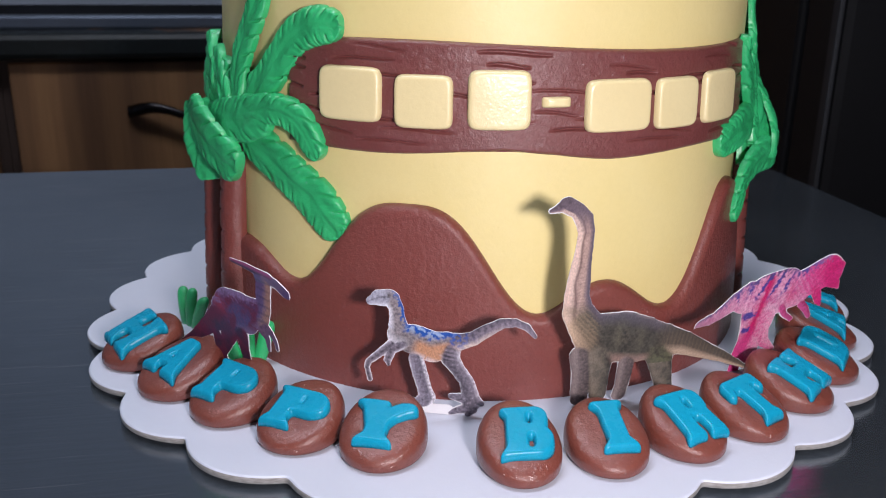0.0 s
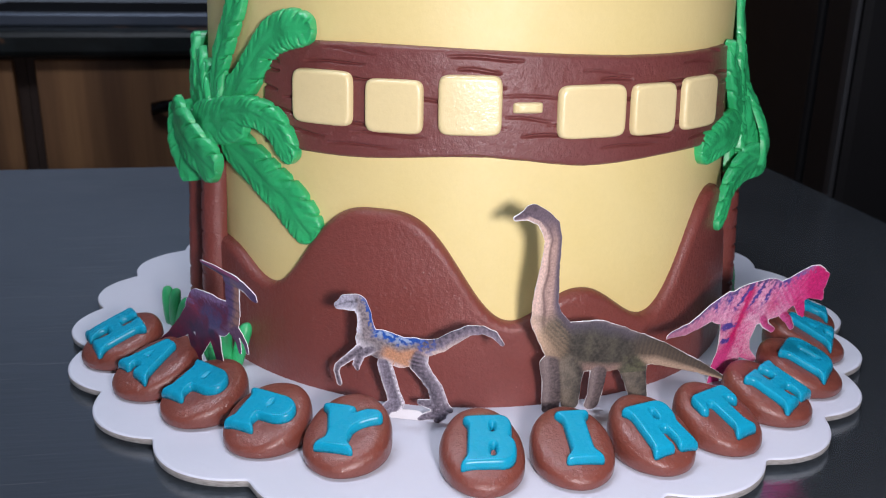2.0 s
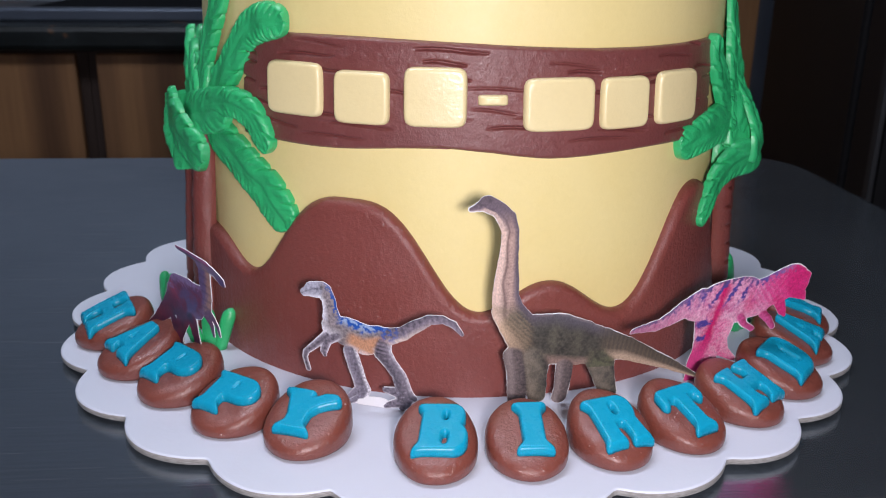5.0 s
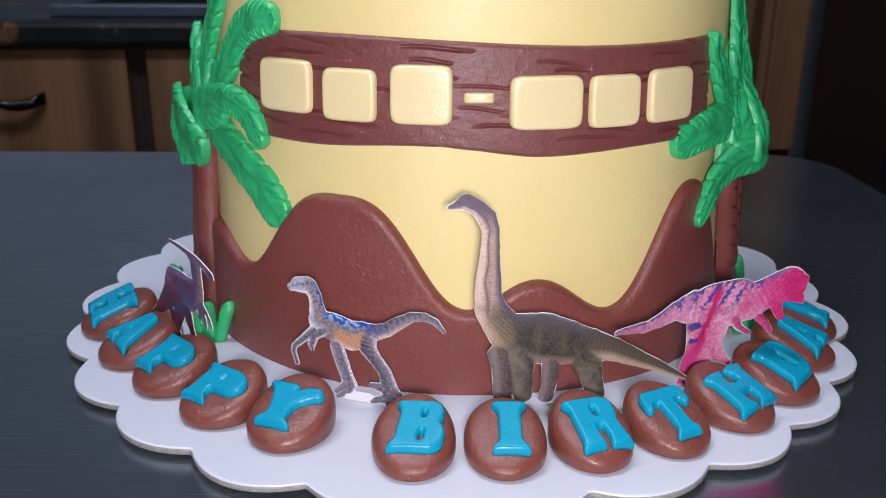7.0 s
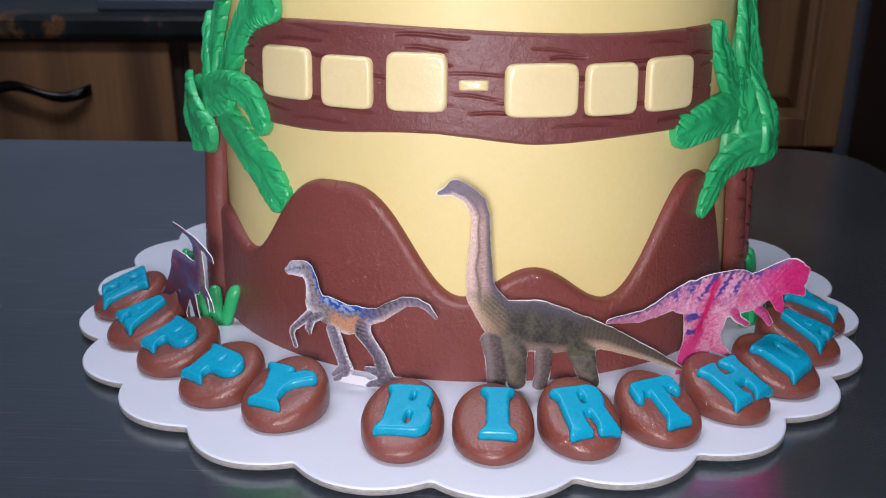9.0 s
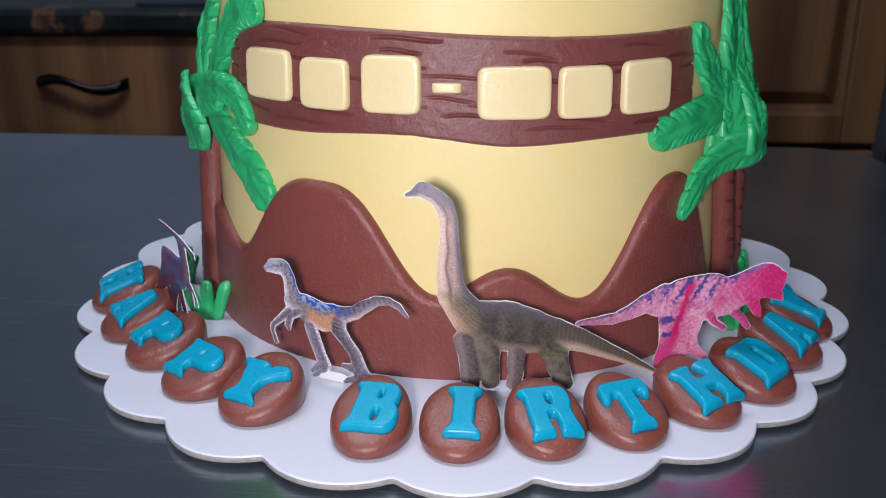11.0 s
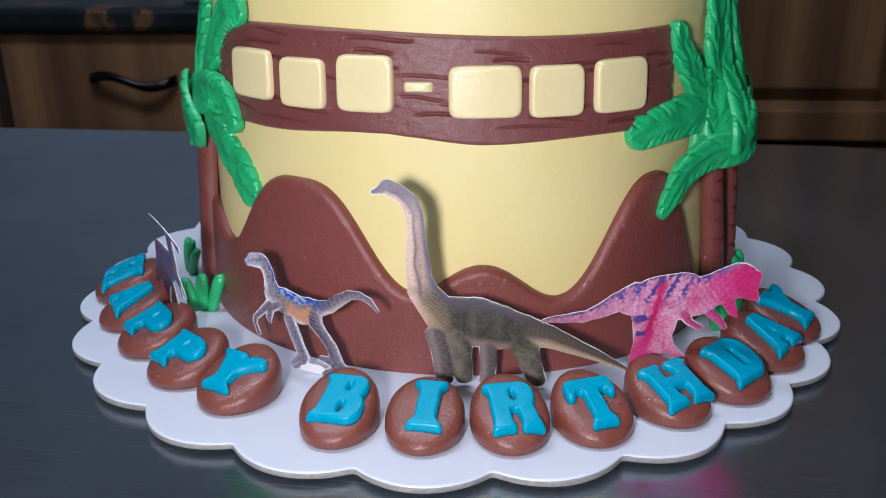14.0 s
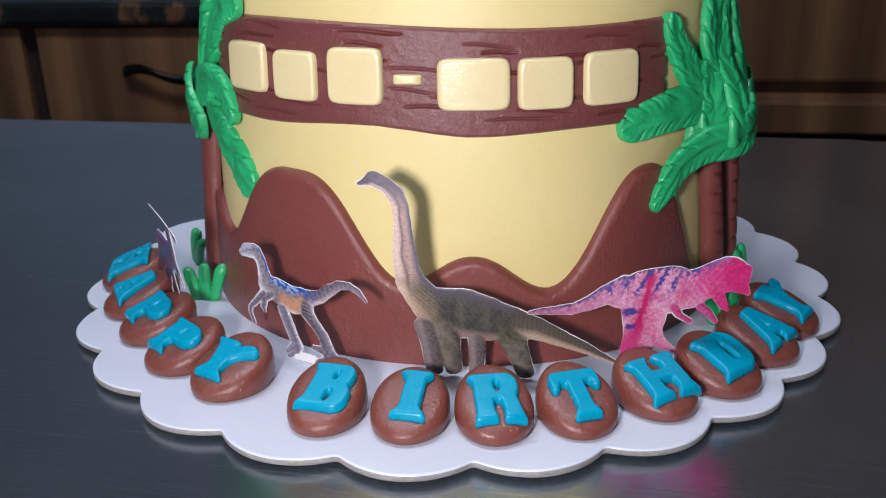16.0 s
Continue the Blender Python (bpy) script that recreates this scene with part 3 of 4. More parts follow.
def glyph_field(letter, gx, gy, height):
    """Signed distance to one heavy slab-serif capital, a unit high before it is scaled."""
    x, y = gx / height, gy / height

    def slot(cx, cy, half, width):
        return capsule_field([[(cx, cy - half, width), (cx, cy + half, width)]], x, y)

    if letter == "I":
        field = stem(x, y, (0, -0.5), (0, 0.5), 0.16, 0.29, 0.27)
    elif letter == "H":
        field = np.minimum(stem(x, y, (-0.34, -0.5), (-0.34, 0.5), 0.155, 0.26, 0.26), stem(x, y, (0.34, -0.5), (0.34, 0.5), 0.155, 0.26, 0.26))
        field = np.minimum(field, slab(x, y, -0.3, 0.3, -0.1, 0.12, 0.02))
    elif letter == "A":
        field = np.minimum(stem(x, y, (-0.36, -0.5), (-0.04, 0.5), 0.115, 0.23), stem(x, y, (0.36, -0.5), (0.02, 0.5), 0.16, 0.25))
        field = np.minimum(field, slab(x, y, -0.3, 0.3, -0.29, -0.13, 0.02))
    elif letter == "T":
        field = np.minimum(stem(x, y, (0, -0.5), (0, 0.45), 0.16, 0.28), slab(x, y, -0.46, 0.46, 0.27, 0.5, 0.06))
        ends = [[(k * 0.42, 0.4, 0.1), (k * 0.46, 0.2, 0.075)] for k in (-1, 1)]
        field = np.minimum(field, capsule_field(ends, x, y))
    elif letter == "Y":
        field = np.minimum(stem(x, y, (0, -0.5), (0, 0.1), 0.155, 0.29), stem(x, y, (0.0, -0.1), (-0.16, 0.5), 0.165, None, 0.25))
        arm = [[(0.02, -0.02, 0.13), (0.16, 0.2, 0.115), (0.34, 0.36, 0.12), (0.44, 0.4, 0.1)]]
        field = np.minimum(field, capsule_field(arm, x, y))
    else:
        # the letters with bowls: a stem at one side, the bowls, and their narrow counters
        field = stem(x, y, (-0.24, -0.5), (-0.24, 0.5), 0.15, 0.2 if letter == "R" else 0.26, 0.25)
        if letter == "B":
            field = np.minimum(field, np.minimum(slab(x, y, -0.3, 0.34, -0.02, 0.5, 0.2), slab(x, y, -0.3, 0.42, -0.5, 0.05, 0.22)))
            field = np.maximum(field, -np.minimum(slot(0.02, 0.25, 0.07, 0.07), slot(0.04, -0.24, 0.09, 0.078)))
        elif letter == "D":
            field = np.minimum(field, slab(x, y, -0.3, 0.46, -0.5, 0.5, 0.34))
            field = np.maximum(field, -slot(0.05, 0.0, 0.2, 0.085))
        elif letter == "P":
            field = np.minimum(field, slab(x, y, -0.3, 0.44, -0.1, 0.5, 0.27))
            field = np.maximum(field, -slot(0.03, 0.2, 0.1, 0.045))
        else:
            leg = stem(x, y, (0.31, -0.5), (0.2, 0.1), 0.14, 0.19)
            field = np.minimum(field, np.minimum(slab(x, y, -0.3, 0.42, -0.06, 0.5, 0.22), leg))
            field = np.maximum(field, -slot(0.03, 0.22, 0.08, 0.075))
    # soft corners, as cut from thick paste
    for _ in range(14):
        for axis in (0, 1):
            field = (np.roll(field, 1, axis) + 2 * field + np.roll(field, -1, axis)) / 4
    return (field - 0.035) * height


LEAN = 0.5


def pebble_plane(y, b, h):
    return h * (1 + LEAN * y / b)


def pebble_top(x, y, a, b, h):
    """Height of a pebble's upper side over the board: a thick flat-topped disc that leans outwards."""
    q = min(1.0, math.hypot(x / a, y / b))
    zb = 0.5
    return (zb + (1 - zb) * (1 - q ** 6.5) ** 0.5) * pebble_plane(y, b, h)


def pebble(letter, deg, r, dia, spin, wide, tall, shift, down, seed):
    """A flattened chocolate-brown ball with a raised blue letter pressed on it."""
    rnd = random.Random(seed)
    a, b, h = dia / 2 * 1.03, 0.0144 * rnd.uniform(0.97, 1.02), 0.0098 * rnd.uniform(0.96, 1.05)
    r -= 0.0006
    x0, y0 = r * math.sin(radians(deg)), -r * math.cos(radians(deg))
    ob = thing("letter_pebble", pose(x0, y0, BOARD_Z + 0.0003, 0, 0, deg + spin))
    tagged(ob, "round brown fondant pebble with a raised blue letter " + letter, "cake decoration", "lettered pebbles round the cake")
    seg = 64
    verts = []
    for f, z in ((0.86, 0.0), (0.94, 0.06), (0.98, 0.16), (0.998, 0.28)):
        for j in range(seg):
            t = 2 * math.pi * j / seg
            y = f * b * math.sin(t)
            k = 1 + 0.02 * noise.noise(Vector((math.cos(t) * 1.5, math.sin(t) * 1.5, seed)))
            verts.append((f * a * k * math.cos(t), y * k, z * pebble_plane(y, b, h)))
    for i in range(34):
        f = math.sqrt(1 - ((i / 34) ** 1.25)) if i else 0.9998
        for j in range(seg):
            t = 2 * math.pi * j / seg
            x, y = f * a * math.cos(t), f * b * math.sin(t)
            k = 1 + 0.02 * f * noise.noise(Vector((math.cos(t) * 1.5, math.sin(t) * 1.5, seed)))
            dent = 0.0003 * noise.noise(Vector((x * 110, y * 110, seed))) + 0.00016 * f ** 6 * noise.noise(Vector((x * 700, y * 700, seed)))
            verts.append((x * k, y * k, pebble_top(x, y, a, b, h) + dent))
    n = len(verts) // seg
    verts.append((0, 0, pebble_top(0, 0, a, b, h)))
    faces = grid_faces(n, seg, True) + [((n - 1) * seg + j, (n - 1) * seg + (j + 1) % seg, n * seg) for j in range(seg)]
    faces.append(tuple(reversed(range(seg))))
    part_mesh("pebble", mesh_of("pebble", verts, faces, PEBBLE), ob)
    # the letter lies on the pebble and sags a little towards its rim
    high, step, thick = 16.5, 0.22, 0.0022
    xs = np.arange(-13, 13, step)
    gx, gy = np.meshgrid(xs, xs)
    field = glyph_field(letter, gx, gy, high)
    pts, quads, rim, depth = sheet_from_field(field, xs, xs)
    lo, hi = np.min(pts, axis=0), np.max(pts, axis=0)
    pts = (np.array(pts) - (lo + hi) / 2) * (wide / (hi[0] - lo[0]), tall / (hi[1] - lo[1])) + (shift, down)
    if letter == "B":
        pts[:, 0] += 0.14 * pts[:, 1]
    verts, under, n = [], [], len(pts)
    for (x, y), d in zip(pts, depth):
        x, y = x / 1000, y / 1000 - (0.0014 if letter in "BI" else 0.0021)
        q = math.hypot(x / a, y / b)
        k = min(1.0, 0.97 / max(q, 1e-6))
        base = 0.5 * pebble_plane(y, b, h) + 0.5 * pebble_top(x * k, y * k, a, b, h) + 0.0002
        q = min(d / 1.0, 1.0)
        verts.append((x, y, base + thick * (0.2 + 0.8 * math.sqrt(1 - (1 - q) ** 2))))
        under.append((x, y, base - 0.0005))
    verts += under
    faces = list(quads) + [(v, u, n + u, n + v) for u, v in rim] + [tuple(n + i for i in reversed(f)) for f in quads]
    part_mesh("letter", mesh_of("letter", verts, faces, BLUE), ob, "glossy blue fondant letter")


# letter, degrees round the cake, distance, width of the pebble, spin, letter's width and height in mm, its shift along and across
PEBBLES = (("H", -55.3, 0.1405, 0.0262, 2, 21.5, 17.0, -0.8, 0.1), ("A", -43.7, 0.138, 0.0256, 3, 18.4, 15.6, 0.3, 0.4),
           ("P", -32.8, 0.1368, 0.0252, 0, 18.4, 14.6, 0.0, -0.4), ("P", -21.2, 0.1386, 0.0246, -2, 18.6, 13.8, 0.4, -0.7),
           ("Y", -10.3, 0.1388, 0.0247, 0, 18.6, 14.8, 0.5, -0.9), ("B", 5.7, 0.1425, 0.0234, 4, 15.4, 16.2, 1.6, -0.3),
           ("I", 16.2, 0.1418, 0.023, -4, 10.8, 16.8, 1.2, 0.0), ("R", 26.3, 0.1423, 0.023, 3, 16.0, 16.2, 0.4, -0.8),
           ("T", 36.3, 0.1432, 0.023, 2, 15.8, 16.6, -0.3, -1.0), ("H", 47.1, 0.1426, 0.0236, 4, 18.2, 15.6, 0.4, -0.9),
           ("D", 57.6, 0.143, 0.0248, 3, 17.4, 16.2, 0.4, 0.0), ("A", 68.7, 0.1397, 0.0252, 0, 18.6, 16.3, 0.3, 0.0),
           ("Y", 79.0, 0.138, 0.0262, -4, 18.6, 18.0, 0.3, 0.2))
for i, row in enumerate(PEBBLES):
    pebble(*row, seed=i + 1)


# ---- name plaque ----
def make_plaque():
    p = thing("name_plaque", pose(0, 0, 0))
    tagged(p, "brown fondant plank with carved wood grain on the cake", "plaque")
    d0, d1, cols, rows = -36.6, 63.6, 480, 150
    rnd = random.Random(4)
    cuts = []
    for row in range(8):
        z = 85.5 + row * 4.0
        d = d0 + rnd.uniform(-4, 8)
        while d < d1:
            long = rnd.uniform(6, 14)
            cuts.append((d, d + long, z + rnd.uniform(-1.3, 1.3), rnd.uniform(-0.14, 0.08), rnd.uniform(0.4, 1.0)))
            d += long + rnd.uniform(4, 17)
    top = lambda d: 0.1154 + 0.0012 * math.cos(radians((d + 17) * 3.4)) - 0.001 * max(0, (d - 10) / 50) - 0.003 * max(0, (-29 - d) / 7) ** 2
    low = lambda d: 0.0828 + 0.0014 * math.cos(radians((d - 2) * 7.0)) * math.exp(-((d - 10) / 32) ** 2) - 0.0009 * min(1, max(0, (d - 14) / 10))
    verts = []
    for i in range(rows):
        f = i / (rows - 1)
        for j in range(cols):
            d = d0 + (d1 - d0) * j / (cols - 1)
            zt, zl = top(d), low(d)
            z = zl + (zt - zl) * f
            side = min(zt - z, z - zl, (d - d0) * 0.0017, (d1 - d) * 0.0017)
            q = min(side / 0.0014, 1.0)
            lift = 0.0021 * math.sqrt(max(0.0, 1 - (1 - q) ** 2)) + 0.0001 * noise.noise(Vector((d * 0.6, z * 400, 3)))
            for a, b, zc, slope, deep in cuts:
                if a < d < b and abs(z * 1000 - zc) < 2.5:
                    s = (d - a) / (b - a)
                    off = z * 1000 - zc - slope * (d - a) - 0.35 * math.sin(s * 5)
                    lift -= 0.0019 * deep * math.sin(math.pi * s) ** 0.6 * math.exp(-(off / (0.3 + 0.12 * deep)) ** 2)
            lift = max(lift, min(0.0009, 0.0021 * q))
            if i in (0, rows - 1) or j in (0, cols - 1):
                lift = -0.0005
            verts.append(on_cake(d, z, lift))
    part_mesh("plank", mesh_of("plank", verts, grid_faces(rows, cols), PLAQUE), p)
    # the name in raised letters stands here as plain bars of the letters' size
    for lo, hi, zl, zt in ((-28.4, -16.3, 91.8, 108.3), (-14.0, -3.9, 90.9, 106.8), (-1.5, 9.2, 91.0, 108.6), (11.0, 16.1, 97.6, 100.8),
                           (18.7, 31.4, 89.6, 105.6), (32.6, 42.4, 89.3, 105.2), (44.4, 55.4, 89.2, 106.0)):
        nx, nz = 30, 30
        verts = []
        for i in range(nz):
            for j in range(nx):
                # round the bar's corners by squeezing the lattice towards a superellipse
                u, v = math.sin(math.pi * (j / (nx - 1) - 0.5)), math.sin(math.pi * (i / (nz - 1) - 0.5))
                k = (abs(u) ** 7 + abs(v) ** 7) ** (1 / 7) / max(abs(u), abs(v), 1e-6)
                uu, vv = u / k, v / k
                d, z = (lo + hi) / 2 + uu * (hi - lo) / 2, ((zl + zt) / 2 + vv * (zt - zl) / 2) / 1000
                rim = 1 - max(abs(u), abs(v))
                q = min(rim * min(zt - zl, (hi - lo) * 1.7) / 2 / 1.1, 1.0)
                verts.append(on_cake(d, z, 0.0021 + 0.0021 * math.sqrt(max(0.0, 1 - (1 - q) ** 2)) if rim > 1e-6 else 0.0021))
        part_mesh("name_bar", mesh_of("name_bar", verts, grid_faces(nz, nx), PALE), p, "pale cream raised fondant bar")


make_plaque()


# ---- palm trees ----
def spline(points, t):
    n = len(points) - 1
    k = min(int(t * n), n - 1)
    f = t * n - k
    p = [np.array(points[max(0, min(n, k + i))], float) for i in (-1, 0, 1, 2)]
    return 0.5 * (2 * p[1] + (p[2] - p[0]) * f + (2 * p[0] - 5 * p[1] + 4 * p[2] - p[3]) * f * f + (3 * p[1] - p[0] - 3 * p[2] + p[3]) * f ** 3)


def palm_leaf(parent, path, half, thick=0.0019, cuts=9, seed=0, tip=1.0, tilt=0.0):
    """A flat fondant frond lying on the cake along path (degrees, height mm, lift mm), with slanted knife cuts in both edges."""
    n, m = 170, 33
    rnd = random.Random(seed)
    lean, droop = rnd.uniform(0.8, 1.2), rnd.uniform(-0.15, 0.15)
    verts = []
    for i in range(n):
        s = i / (n - 1)
        d, z, mid_lift = spline(path, s)
        d2, z2, _ = spline(path, min(1, s + 0.01))
        d1, z1, _ = spline(path, max(0, s - 0.01))
        tx, tz = (d2 - d1) * 1.76, z2 - z1
        ln = math.hypot(tx, tz) or 1
        nx, nz = -tz / ln, tx / ln
        w = half * min(1.0, (s / 0.2 + 0.55)) ** 0.8 * math.sqrt(max(0.0, 1 - max(0, (s - 0.7) / 0.3) ** 2.8))
        w *= (1 + 0.08 * noise.noise(Vector((s * 4, 1, seed)))) * (1 + (tip - 1) * s)
        for j in range(m):
            q = math.sin(math.pi * (j / (m - 1) - 0.5))
            side = 0.5 if q > 0 else 0.0
            lift = mid_lift * (1 - tilt * q)
            wob = 0.35 * noise.noise(Vector((s * 5, side, seed)))
            phase = cuts * 0.72 * s - lean * abs(q) ** 0.8 + side + wob
            saw = math.cos(2 * math.pi * phase)
            ends = s < 0.95
            deep = 0.85 + 0.6 * noise.noise(Vector((round(phase) * 3.1, side * 7, seed)))
            cut = max(0.0, saw) ** 12 * min(1, max(0, abs(q) - 0.36) * 2.4) * ends * max(0.1, min(1.1, deep))
            slope = ((phase + 0.5) % 1.0 - 0.5) * min(1, abs(q) * 1.6) * ends
            ww = w * (1 - 0.13 * max(0.0, saw) ** 5 * max(0.0, (abs(q) - 0.6) / 0.4) * ends)
            h = thick * max(0.0, 1 - abs(q) ** 7) ** 0.5 * (0.75 + 0.25 * math.sqrt(max(0, 1 - max(0, (s - 0.85) / 0.15) ** 3)))
            h += thick * (0.2 * slope - 1.15 * cut) * (1 - abs(q) ** 12)
            h -= thick * 0.16 * math.exp(-(q / 0.07) ** 2) * ends
            h += thick * 0.45 * noise.noise(Vector((s * 6, q * 2, seed))) * (1 - abs(q) ** 8) + thick * droop * q
            if j in (0, m - 1) or i == n - 1:
                h = -min(lift / 1000 + 0.0005, 0.0012)
            dd, zz = d + nx * q * ww / 1.76, z + nz * q * ww
            verts.append(on_cake(dd, zz / 1000, lift / 1000 + h))
    part_mesh("frond", mesh_of("frond", verts, grid_faces(n, m), GREEN), parent)


def palm_trunk(parent, path, radius, seed):
    """A rolled brown fondant stem on the cake's side, notched across."""
    n, m = 150, 25
    verts = []
    for i in range(n):
        s = i / (n - 1)
        d, z, lift = spline(path, s)
        r = radius * (1.06 - 0.12 * s)
        for j in range(m):
            a = math.pi * (-0.12 + 1.24 * j / (m - 1))
            notch = max(0.0, math.cos(2 * math.pi * (s * 11 + 0.05 * math.sin(a * 2 + seed)))) ** 14 * math.exp(-((a - 1.2 - 0.3 * noise.noise(Vector((s * 9, seed, 2)))) / 0.45) ** 2) * 0.4 * max(0.0, 0.7 + noise.noise(Vector((s * 14, seed, 5))))
            rr = r * (1 - notch + 0.05 * noise.noise(Vector((s * 7, a, seed))))
            verts.append(on_cake(d - rr * math.cos(a) / 1.78, z / 1000, (lift + rr * math.sin(a)) / 1000))
    part_mesh("trunk", mesh_of("trunk", verts, grid_faces(n, m), BROWN), parent, "rolled brown fondant trunk with notches")


def make_palms():
    left = tagged(thing("palm_tree"), "green and brown fondant palm tree on the cake side", "palm tree", "palm trees on the cake")
    palm_trunk(left, [(-67, 4, 4.6), (-68, 30, 4.6), (-69, 55, 4.2), (-69, 80, 3.6)], 4.6, 1)
    palm_trunk(left, [(-54, 4, 3.4), (-55, 28, 3.0), (-56, 55, 2.4), (-56, 80, 2.0)], 5.6, 2)
    for i, (path, half, cuts) in enumerate((
            ([(-66, 84, 5), (-76, 97, 5), (-80, 112, 2)], 5.0, 6),
            ([(-58.6, 84, 4.5), (-63.9, 99, 5), (-69.5, 113, 4)], 4.8, 6),
            ([(-54, 85, 4.5), (-58, 97, 4.5), (-64.5, 108, 3)], 5.2, 6),
            ([(-51.5, 86, 3.5), (-51.3, 103.5, 3.0), (-48.6, 115, 2), (-45.1, 126, 1.5), (-43, 140, 1)], 5.0, 10),
            ([(-50, 87, 2.5), (-41.1, 103.4, 2), (-35, 115, 1.6), (-29.1, 119.4, 2.6), (-23.6, 119.2, 2.8)], 6.2, 12),
            ([(-64, 81, 9), (-70, 73, 10.8), (-71, 61, 8.5)], 6.6, 5),
            ([(-49, 82, 2.5), (-37.2, 72.4, 1.5), (-29.7, 63.9, 1), (-24.6, 54, 0.8)], 7.6, 11),
            ([(-66, 80, 6.5), (-56, 84.5, 6), (-48, 87.5, 5), (-40, 90.5, 3.6)], 8.0, 9),
            ([(-52, 88, 4.8), (-40, 92.5, 4.2), (-33, 90, 3.4), (-28.4, 78.6, 2.6)], 5.2, 10),
            ([(-66, 79, 5), (-60, 91, 4.2), (-59, 106, 2.6)], 7.4, 8),
            ([(-54, 82, 3), (-47, 93, 2.2), (-43, 102, 1.4)], 7.0, 7),
            ([(-72, 85, 7), (-67, 76, 8.4), (-63, 65, 6.5)], 6.0, 7),
            ([(-67, 86, 12), (-57.5, 78, 10.4), (-49.5, 69, 5.4)], 8.6, 7))):
        palm_leaf(left, path, half, cuts=cuts, seed=i)
    palm_leaf(left, [(-66, 90, 8), (-63.5, 77, 8.6), (-61, 62, 6.2)], 8.4, cuts=7, seed=15, tip=0.8, tilt=0.7)
    right = tagged(thing("palm_tree"), "green and brown fondant palm tree on the cake side", "palm tree", "palm trees on the cake")
    palm_trunk(right, [(84.5, 4, 3.4), (84, 30, 3.0), (82, 58, 2.4), (82, 80, 2.0)], 5.2, 3)
    palm_trunk(right, [(94, 4, 6.2), (93.5, 30, 6.2), (92, 58, 5.8), (91, 80, 5.0)], 4.6, 4)
    for i, (path, half, cuts, tip, tilt) in enumerate((
            ([(98, 82, 9), (101, 98, 7), (103, 116, 3)], 6.6, 6, 0.8, 0),
            ([(91, 72, 12), (92, 88, 9.5), (91.5, 104, 6.5), (92.5, 120, 4), (95, 140, 2)], 7.4, 8, 0.75, 0),
            ([(82, 72, 6.5), (80.5, 90, 5.4), (78.5, 105, 3.6), (79.6, 118, 2.6), (82, 140, 1)], 8.0, 9, 0.72, 0),
            ([(87, 76, 8.4), (86.5, 94, 5.4), (85.5, 108, 4), (86, 124, 3)], 4.8, 7, 0.8, 0),
            ([(78, 84, 4), (70.5, 95, 3.2), (66, 105, 2.6), (63, 115.4, 2.2)], 7.6, 7, 0.45, 0),
            ([(79, 84, 4.6), (68, 84.2, 3.2), (58.5, 82.3, 2.0), (52.2, 79.6, 1.0)], 8.4, 9, 0.66, 0),
            ([(96, 88, 11), (99, 78, 12), (103, 64, 7)], 7.4, 6, 0.9, 0),
            ([(76, 72, 5.6), (76, 86, 5.0), (74.5, 98, 3.4)], 7.4, 6, 0.6, 0),
            ([(83, 68, 12.6), (82, 76, 14.2), (82.5, 86, 11), (83.5, 96, 6), (84.5, 106, 4), (85.5, 118, 3)], 12.0, 7, 0.4, 0),
            ([(77, 66, 8.4), (77, 76, 9), (78.5, 87, 7.5), (80, 98, 4.4), (82, 112, 2.5)], 8.6, 7, 0.6, 0.78),
            ([(75, 66, 6), (75.5, 80, 6.4), (76.5, 94, 4)], 7.0, 5, 0.6, 0.7),
            ([(93, 80, 11.5), (88, 75, 14.5), (81, 71, 14.5), (73, 69.5, 8), (67, 65, 4.6), (63, 58, 4), (59.6, 51, 3.4)], 8.8, 13, 0.5, 0))):
        palm_leaf(right, path, half, cuts=cuts, seed=20 + i, tip=tip, tilt=tilt)


make_palms()


# ---- grass tufts ----
def grass_tuft(deg, r, seed, count, face):
    rnd = random.Random(seed)
    g = thing("grass_tuft", pose(r * math.sin(radians(deg)), -r * math.cos(radians(deg)), BOARD_Z + 0.0004, 0, 0, face))
    tagged(g, "small green fondant grass tuft at the cake foot", "cake decoration", "grass tufts round the cake")
    for b in range(count):
        x0 = (b - (count - 1) / 2) * 0.0032
        lean = x0 * rnd.uniform(0.9, 1.4) + rnd.uniform(-0.0006, 0.0006)
        high = 0.015 - 0.5 * abs(x0) + rnd.uniform(-0.001, 0.0015)
        n, k = 16, 12
        verts = []
        for i in range(n):
            s = 1 - (1 - i / (n - 1)) ** 2.2
            w = 0.0026 * (0.92 + 0.12 * s + 0.1 * noise.noise(Vector((s * 3, b, seed)))) * math.sqrt(max(0.0, 1 - s ** 12)) + 0.00005
            for j in range(k):
                a = 2 * math.pi * j / k
                verts.append((x0 + lean * s * 1.2 + w * math.cos(a), -0.001 + 0.002 * s * s + w * 0.75 * math.sin(a), high * s))
        part_mesh("blade", mesh_of("blade", verts, grid_faces(n, k, True) + [tuple(reversed(range(k))), tuple(range((n - 1) * k, n * k))], GREEN), g)


for i, (deg, r, count, face) in enumerate(((-43.2, 0.1126, 3, 12), (-65, 0.1175, 3, -40), (75.5, 0.1185, 3, 50), (95, 0.117, 2, 80))):
    grass_tuft(deg, r, 30 + i, count, face)

